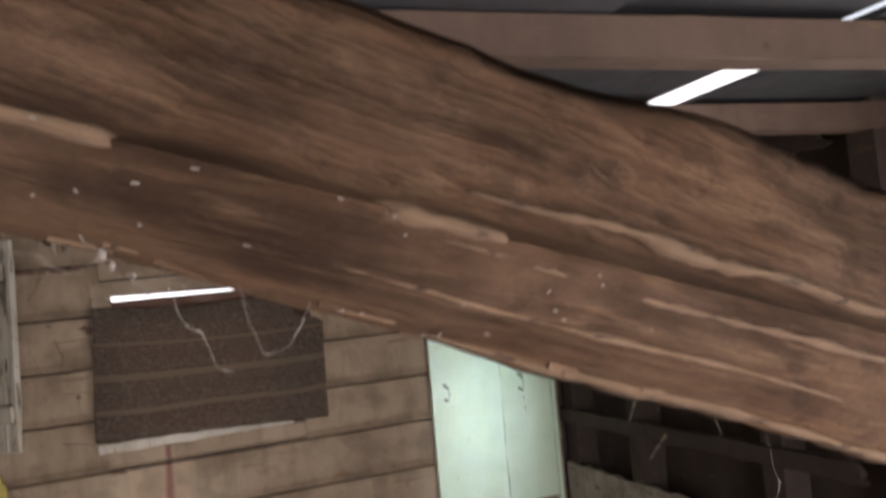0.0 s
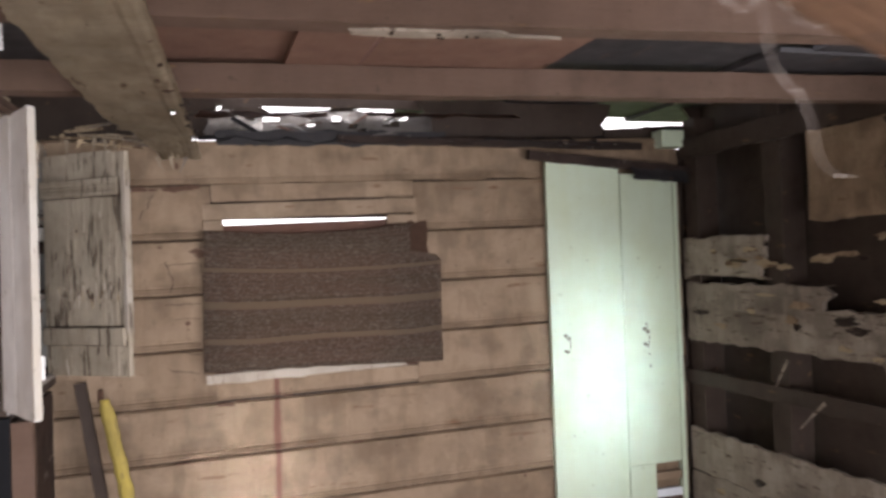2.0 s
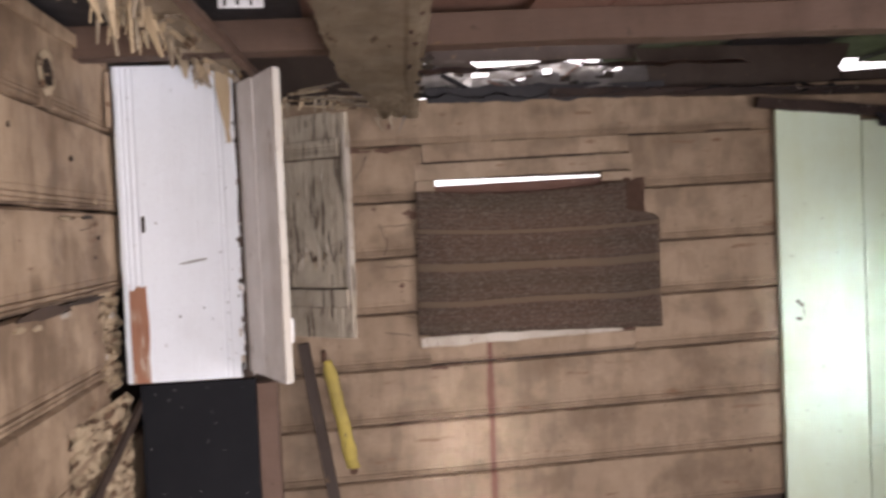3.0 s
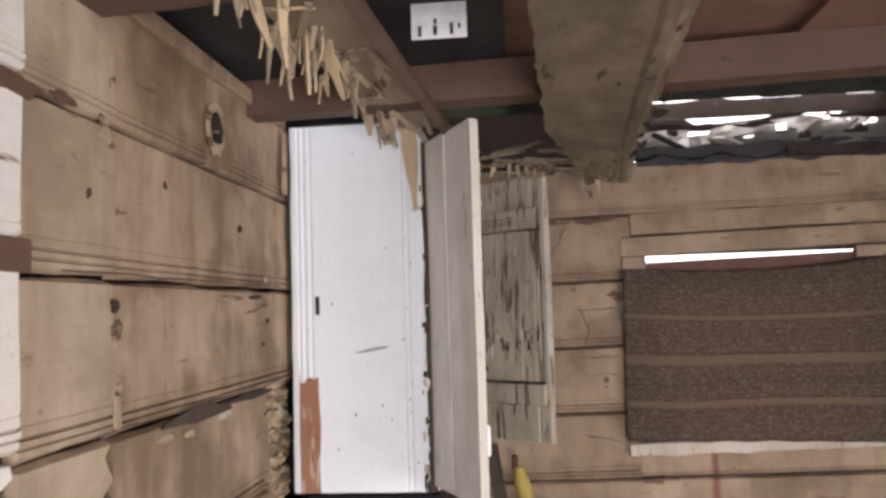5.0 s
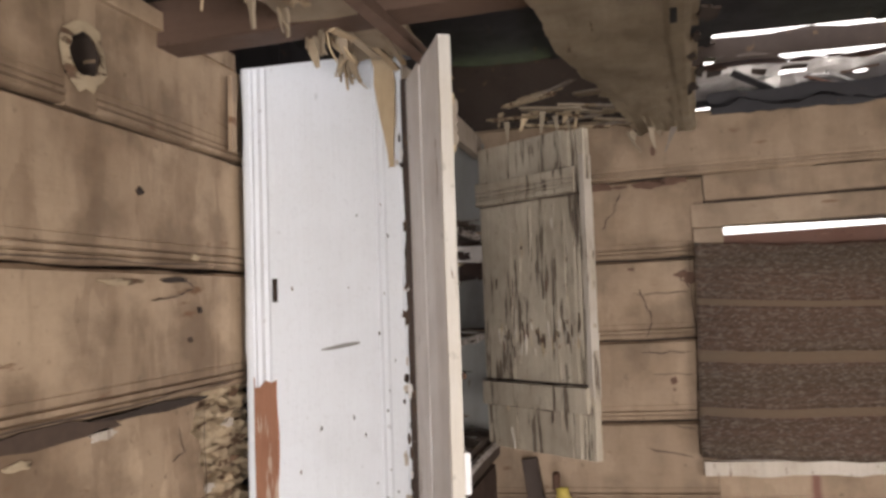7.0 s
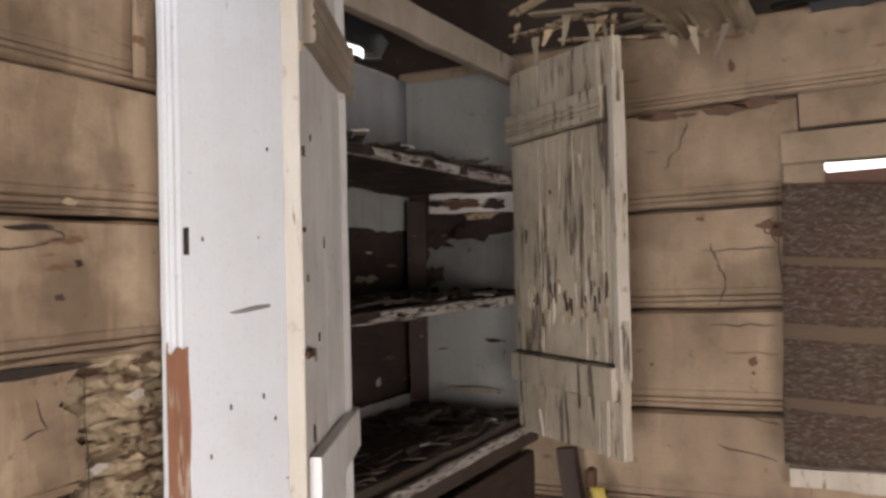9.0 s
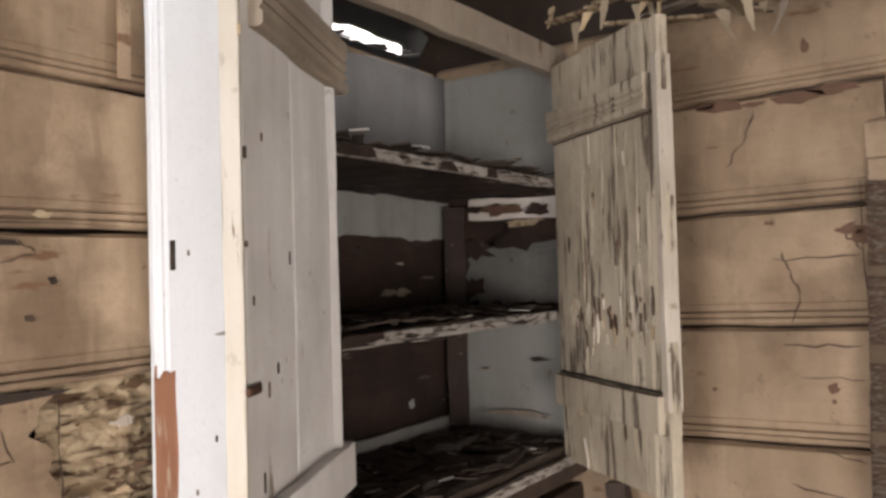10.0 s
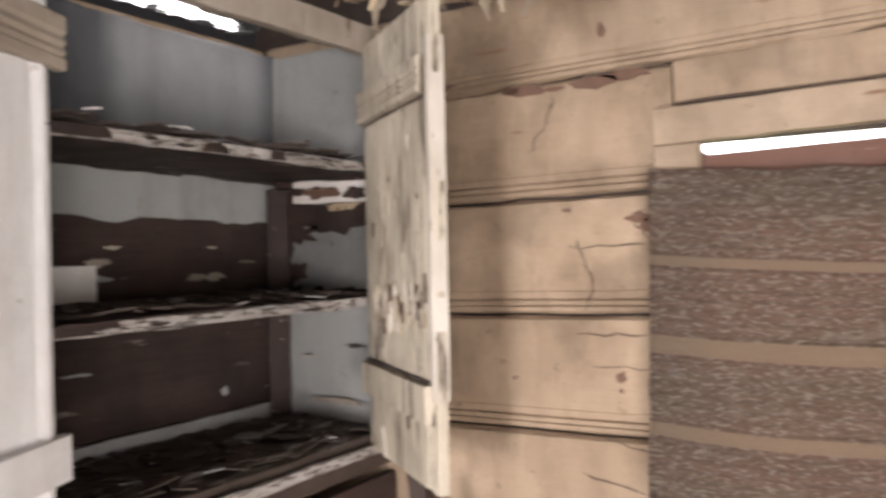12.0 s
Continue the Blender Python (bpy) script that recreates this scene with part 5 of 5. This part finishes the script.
# swung-out door with two wide boards and two battens on its inner face
MD, WD = door_plane((-1.052, 3.41), (-0.895, 3.086), 1.117)
ld = part("door", plank(bmesh.new(), MD @ pose(0, 0.002, 0), 0.878, WD * 0.545, 0.02, n=16, edge=0.003, wob=0.003, seed=1), GREYWHITE, cup, "greyed white board door standing open")
part("board", plank(bmesh.new(), MD @ pose(0, WD * 0.555, 0.001), 0.876, WD * 0.435, 0.02, n=16, edge=0.003, wob=0.003, seed=2), GREYWHITE, ld)
part("edge_strip", plank(bmesh.new(), MD @ pose(0.004, WD * 0.992, 0.002), 0.868, 0.007, 0.021, n=30, edge=0.003, seed=3), old_paint("cream_edge", (0.57, 0.54, 0.49), (0.50, 0.43, 0.34), (0.2, 0.12, 0.08), "z", 0.6, 0.15, chip=9.0), ld, "worn cream-coloured door edge")
MOULD = [(0, -0.004), (0.04, 0.0), (0.2, 0.0), (0.25, -0.005), (0.32, 0.0), (0.42, -0.005), (0.5, 0.0), (0.62, -0.004), (0.7, 0.0), (0.96, 0.0), (1.0, -0.004)]


def batten(m, along0, along1, z0, z1, out, mat, parent, moulded, seed):
    """A cross batten on a door; m: x up, y towards the free edge, z out of the inner face."""
    mm = m @ pose(z0, along0, out) @ Matrix(((0, 1, 0, 0), (1, 0, 0, 0), (0, 0, 1, 0), (0, 0, 0, 1)))
    return part("batten", plank(bmesh.new(), mm, along1 - along0, z1 - z0, out - 0.001, n=12, rows=MOULD if moulded else None, edge=0.003, wob=0.002, seed=seed), mat, parent)


def inner(m, up, along, out):
    return m @ Vector((up, along, out))


for k in range(6):
    rng = random.Random(k + 660)
    c = inner(MD, rng.uniform(0.02, 0.86), WD * 0.992 + rng.uniform(0.001, 0.009), 0.002)
    part("nail_hole", blot(bmesh.new(), c, MD.to_3x3() @ Vector((0, -1, 0)), MD.to_3x3() @ Vector((1, 0, 0)), rng.uniform(0.0015, 0.003), rng.uniform(0.003, 0.018), out=0.004, n=7, seed=k, rough=0.5), rng.choice((CRACK, CRACK, CRUMB)), ld)
# Upper batten: brown-beige paint, darkened also for the shade at the door's top.
batten(MD, -0.012, WD * 0.93, 0.693, 0.772, 0.018, DIRTY_SHADED, ld, True, 3)
batten(MD, -0.012, WD * 0.96, 0.112, 0.178, 0.016, GREYWHITE, ld, False, 4)
part("latch", box(bmesh.new(), 0.301, 0.311, WD - 0.026, WD + 0.008, 0.003, 0.009, MD, bevel=0.002), RUST, ld, "small rusty iron latch")
for k in range(7):
    rng = random.Random(k + 610)
    c = inner(MD, rng.uniform(0.19, 0.66), WD * rng.choice((rng.uniform(0.82, 0.96), rng.uniform(0.05, 0.95))), 0.002)
    part("nick", blot(bmesh.new(), c, MD.to_3x3() @ Vector((0, -1, 0)), MD.to_3x3() @ Vector((1, 0, 0)), rng.uniform(0.0008, 0.0016), rng.uniform(0.004, 0.022), out=0.0022, n=6, seed=k), rng.choice((CRACK, BARE)), ld)

# door standing back against the end wall, its paint peeling
MR, WR = door_plane((-0.722, 3.893), (-1.047, 4.132), 1.125)
rd = part("door", plank(bmesh.new(), MR @ pose(0, WR * 0.70, 0), 0.865, WR * 0.30, 0.02, n=18, edge=0.003, wob=0.003, seed=11), PEEL, cup, "cream board door with badly peeling paint")
part("board", plank(bmesh.new(), MR @ pose(0.0, WR * 0.195, 0.0), 0.868, WR * 0.5, 0.018, n=18, edge=0.003, wob=0.005, seed=12), PEEL, rd)
RB = [(0, -0.003), (0.05, 0.0), (0.2, 0.0), (0.24, -0.005), (0.3, 0.0), (0.42, -0.005), (0.5, 0.0), (0.62, -0.005), (0.7, 0.0), (0.97, 0.0), (1.0, -0.003)]
part("board", plank(bmesh.new(), MR @ pose(0.0, 0.0, 0.001), 0.86, WR * 0.19, 0.02, n=24, rows=RB, edge=0.003, wob=0.003, seed=13), PEEL, rd)
# The strip's pale colour also paints the light on the door's free edge.
part("edge_strip", plank(bmesh.new(), MR @ pose(0.16, 0.0, 0.006), 0.63, 0.016, 0.03, n=24, edge=0.003, seed=14), SILLP, rd, "worn edge strip, painted paler as the door's lit edge")
batten(MR, WR * 0.07, WR, 0.695, 0.762, 0.018, PEEL, rd, True, 15)
batten(MR, WR * 0.035, WR - 0.003, 0.12, 0.186, 0.018, PEEL, rd, False, 16)
# Thin dark lines along the edges of the battens.
for up, h, mat in ((0.1885, 0.005, CRACK), (0.117, 0.003, SEAM), (0.690, 0.003, SEAM)):
    part("grime_line", plank(bmesh.new(), MR @ pose(up, WR * 0.04, 0.004) @ Matrix(((0, 1, 0, 0), (1, 0, 0, 0), (0, 0, 1, 0), (0, 0, 0, 1))), WR * 0.95, h, 0.003, n=24, edge=0.004, seed=up), mat, rd)
for k in range(90):
    rng = random.Random(k + 710)
    up = rng.choice((rng.uniform(0.02, 0.64), rng.uniform(0.27, 0.36), rng.uniform(0.29, 0.34)))
    c = inner(MR, up, WR * rng.uniform(0.06, 0.85), 0.001)
    part("paint_curl", blot(bmesh.new(), c, MR.to_3x3() @ Vector((0, -1, 0)), MR.to_3x3() @ Vector((1, rng.uniform(-0.1, 0.1), 0.06)), rng.uniform(0.002, 0.006), rng.uniform(0.008, 0.05), out=rng.uniform(0.002, 0.005), n=9, seed=k, rough=0.5), rng.choice((SILLP, PEEL, BARE, CRUMB, SEAM)), rd)
for y0, z0, ln in ((0.36, 0.36, 0.40), (0.62, 0.44, 0.30), (0.70, 0.18, 0.45), (0.28, 0.05, 0.62), (0.50, 0.52, 0.16)):
    part("paint_strip", plank(bmesh.new(), MR @ pose(z0, WR * y0, 0.0025), ln, 0.006, 0.002, n=30, edge=0.006, seed=y0), PEEL, rd)

# ---- lower cabinet ----
cab = thing("base_cabinet", (-1.2, 3.75, 0), "black-painted lower cabinet with a brown corner post, under the cupboard", "cabinet")
part("side", plank(bmesh.new(), axes((-1.03, 3.352, 0), (0, 0, 1), (-1, 0, 0)), 1.09, 0.345, 0.02, n=16, edge=0.004, wob=0.003), BLACK, cab)
part("front", plank(bmesh.new(), axes((-1.045, 3.375, 0), (0, 1, 0), (0, 0, 1)), 0.845, 1.05, 0.02, n=12, wob=0.003), DARK_BROWN, cab)
part("front_edge", plank(bmesh.new(), axes((-1.03, 3.42, 1.08), (0, 1, 0), (0, 0, 1)), 0.79, 0.05, 0.02, n=14, edge=0.005, wob=0.004, seed=2), DARK, cab)
part("front_lip", plank(bmesh.new(), axes((-1.026, 3.43, 1.112), (0, 1, 0), (0, 0, 1)), 0.77, 0.02, 0.012, n=30, edge=0.008, wob=0.004, seed=7), FLAKY, cab, "flaking pale cabinet edge")
part("corner_post", plank(bmesh.new(), axes((-0.965, 3.35, 0), (0, 0, 1), (-1, 0, 0)), 1.075, 0.062, 0.04, n=12, edge=0.003), BROWN, cab)
for k in range(18):
    rng = random.Random(k + 810)
    part("speck", blot(bmesh.new(), (rng.uniform(-1.36, -1.04), 3.352, rng.uniform(0.6, 1.08)), S_R, S_U, rng.uniform(0.002, 0.006), rng.uniform(0.001, 0.003), out=0.003, n=6, seed=k), SILVER, cab)

# leaning pole and yellow strip below the cupboard door
pole = bmesh.new()
plank(pole, axes((-0.745, 4.10, 0.0), (-0.165, 0.03, 1.09), (-1, 0, -0.15)), 1.10, 0.045, 0.03, n=14, edge=0.004)
strip = thing("leaning_pole", (-0.745, 4.10, 0.0), "dark wooden pole leaning on the end wall with a yellow strap", "pole")
part("shaft", pole, DARK, strip)
bm = bmesh.new()
ringp = None
for k in range(25):
    f = k / 24
    c = Vector((-0.835 + 0.085 * f + 0.006 * noise.noise((f * 6, 1, 1)), 4.07 + 0.01 * noise.noise((f * 8, 2, 1)), 1.02 - 0.44 * f))
    w = 0.026 + 0.004 * noise.noise((f * 9, 3, 3)) - (0.008 if f < 0.06 else 0)
    ring = [bm.verts.new(c + Vector((sx * w, sy * 0.006 - 0.008 * math.cos(sx * 1.3), 0))) for sx, sy in ((-1, -1), (-0.4, -1.4), (0.4, -1.4), (1, -1), (1, 1), (-1, 1))]
    if ringp:
        for j in range(6):
            bm.faces.new((ringp[j], ringp[(j + 1) % 6], ring[(j + 1) % 6], ring[j]))
    else:
        bm.faces.new(ring)
    ringp = ring
bm.faces.new(ringp[::-1])
part("strap", bm, YELLOW, strip, "faded yellow webbing strap", smooth=True)
part("tip", boxes((-0.765, -0.735, 4.055, 4.085, 0.555, 0.582), bevel=0.004), RUST, strip)
part("hook", boxes((-0.86, -0.84, 4.06, 4.09, 1.01, 1.06), bevel=0.005), RUST, strip)

# ---- wardrobe ----
ward = thing("wardrobe", (1.52, 4.2, 0), "tall narrow pale green fitted wardrobe with two worn doors", "wardrobe")
WY = 4.182
part("frame", boxes((1.86, 1.885, WY - 0.004, FAR - 0.014, 0.02, 1.90)), GREEN, ward)
part("frame", boxes((1.165, 1.855, WY + 0.026, FAR - 0.014, 0.02, 0.09)), GREEN, ward)
d1 = part("door", plank(bmesh.new(), axes((1.160, WY, 0.1), (1, 0, 0), (0, 0, 1)), 0.395, 1.885, 0.024, n=8, wob=0.004, edge=0.003), GREEN, ward)
d2 = part("door", plank(bmesh.new(), axes((1.562, WY - 0.001, 0.468), (1, 0, 0), (0, 0, 1)), 0.294, 1.46, 0.024, n=8, wob=0.004, edge=0.003, seed=3), GREEN, ward, "pale green door with a cut-out corner")
part("panel", boxes((1.562, 1.706, WY - 0.001, WY + 0.023, 0.1, 0.466)), GREEN, d2)
for z, mat in ((0.40, TRIM), (0.315, WHITE), (0.27, BROWN), (0.215, GREYWHITE), (0.15, BROWN)):
    part("slat", boxes((1.709, 1.857, WY + 0.004, WY + 0.02, z - 0.02, z + 0.02)), mat, ward)
for d, x, z in ((d1, 1.232, 1.10), (d2, 1.668, 1.11)):
    bm = bmesh.new()
    strand(bm, ((x, WY - 0.004, z + 0.035), (x + 0.012, WY - 0.026, z + 0.03), (x + 0.014, WY - 0.026, z - 0.03), (x, WY - 0.004, z - 0.035)), 0.003, 2)
    part("handle", bm, RUST, d, "small rusty wire pull")
    for dz in (0.038, -0.038):
        part("handle_plate", boxes((x - 0.008, x + 0.008, WY - 0.007, WY - 0.003, z + dz - 0.006, z + dz + 0.006)), RUST, d)
for k, (x, z, w, h) in enumerate(((1.685, 1.06, 0.01, 0.012), (1.69, 1.02, 0.006, 0.01), (1.695, 0.96, 0.006, 0.014), (1.68, 1.17, 0.012, 0.012), (1.685, 1.14, 0.006, 0.03), (1.36, 1.5, 0.005, 0.005), (1.26, 0.65, 0.006, 0.006), (1.77, 1.45, 0.008, 0.004))):
    part("mark", blot(bmesh.new(), (x, WY - 0.002, z), S_R, S_U, w, h, out=0.003, n=7, seed=k), BARE, ward)
trimb = thing("hanging_board", (1.5, 4.1, 1.9), "grimy board and torn felt sagging over the wardrobe top", "board")
part("board", plank(bmesh.new(), axes((1.06, WY - 0.03, 1.995), (1, 0, -0.09), (0, 0, 1)), 0.98, 0.045, 0.03, n=16, edge=0.008, seed=3), DARK_BROWN, trimb)
part("felt", sheet(bmesh.new(), (1.60, WY - 0.04, 1.955), (0.32, 0, -0.02), (0.02, 0.0, -0.06), 14, 5, 0.008, 16, 2.0), ROOF, trimb)
part("felt", sheet(bmesh.new(), (1.22, WY - 0.02, 2.06), (0.5, 0.05, 0.01), (0.1, 0.12, 0.06), 20, 8, 0.03, 8, 7.0), ROOF, trimb)
bm = boxes((1.80, 1.93, 4.16, 4.26, 2.062, 2.15), bevel=0.004)
solo("carton", bm, GREEN, "small pale green carton lying on the wall plate", "box")
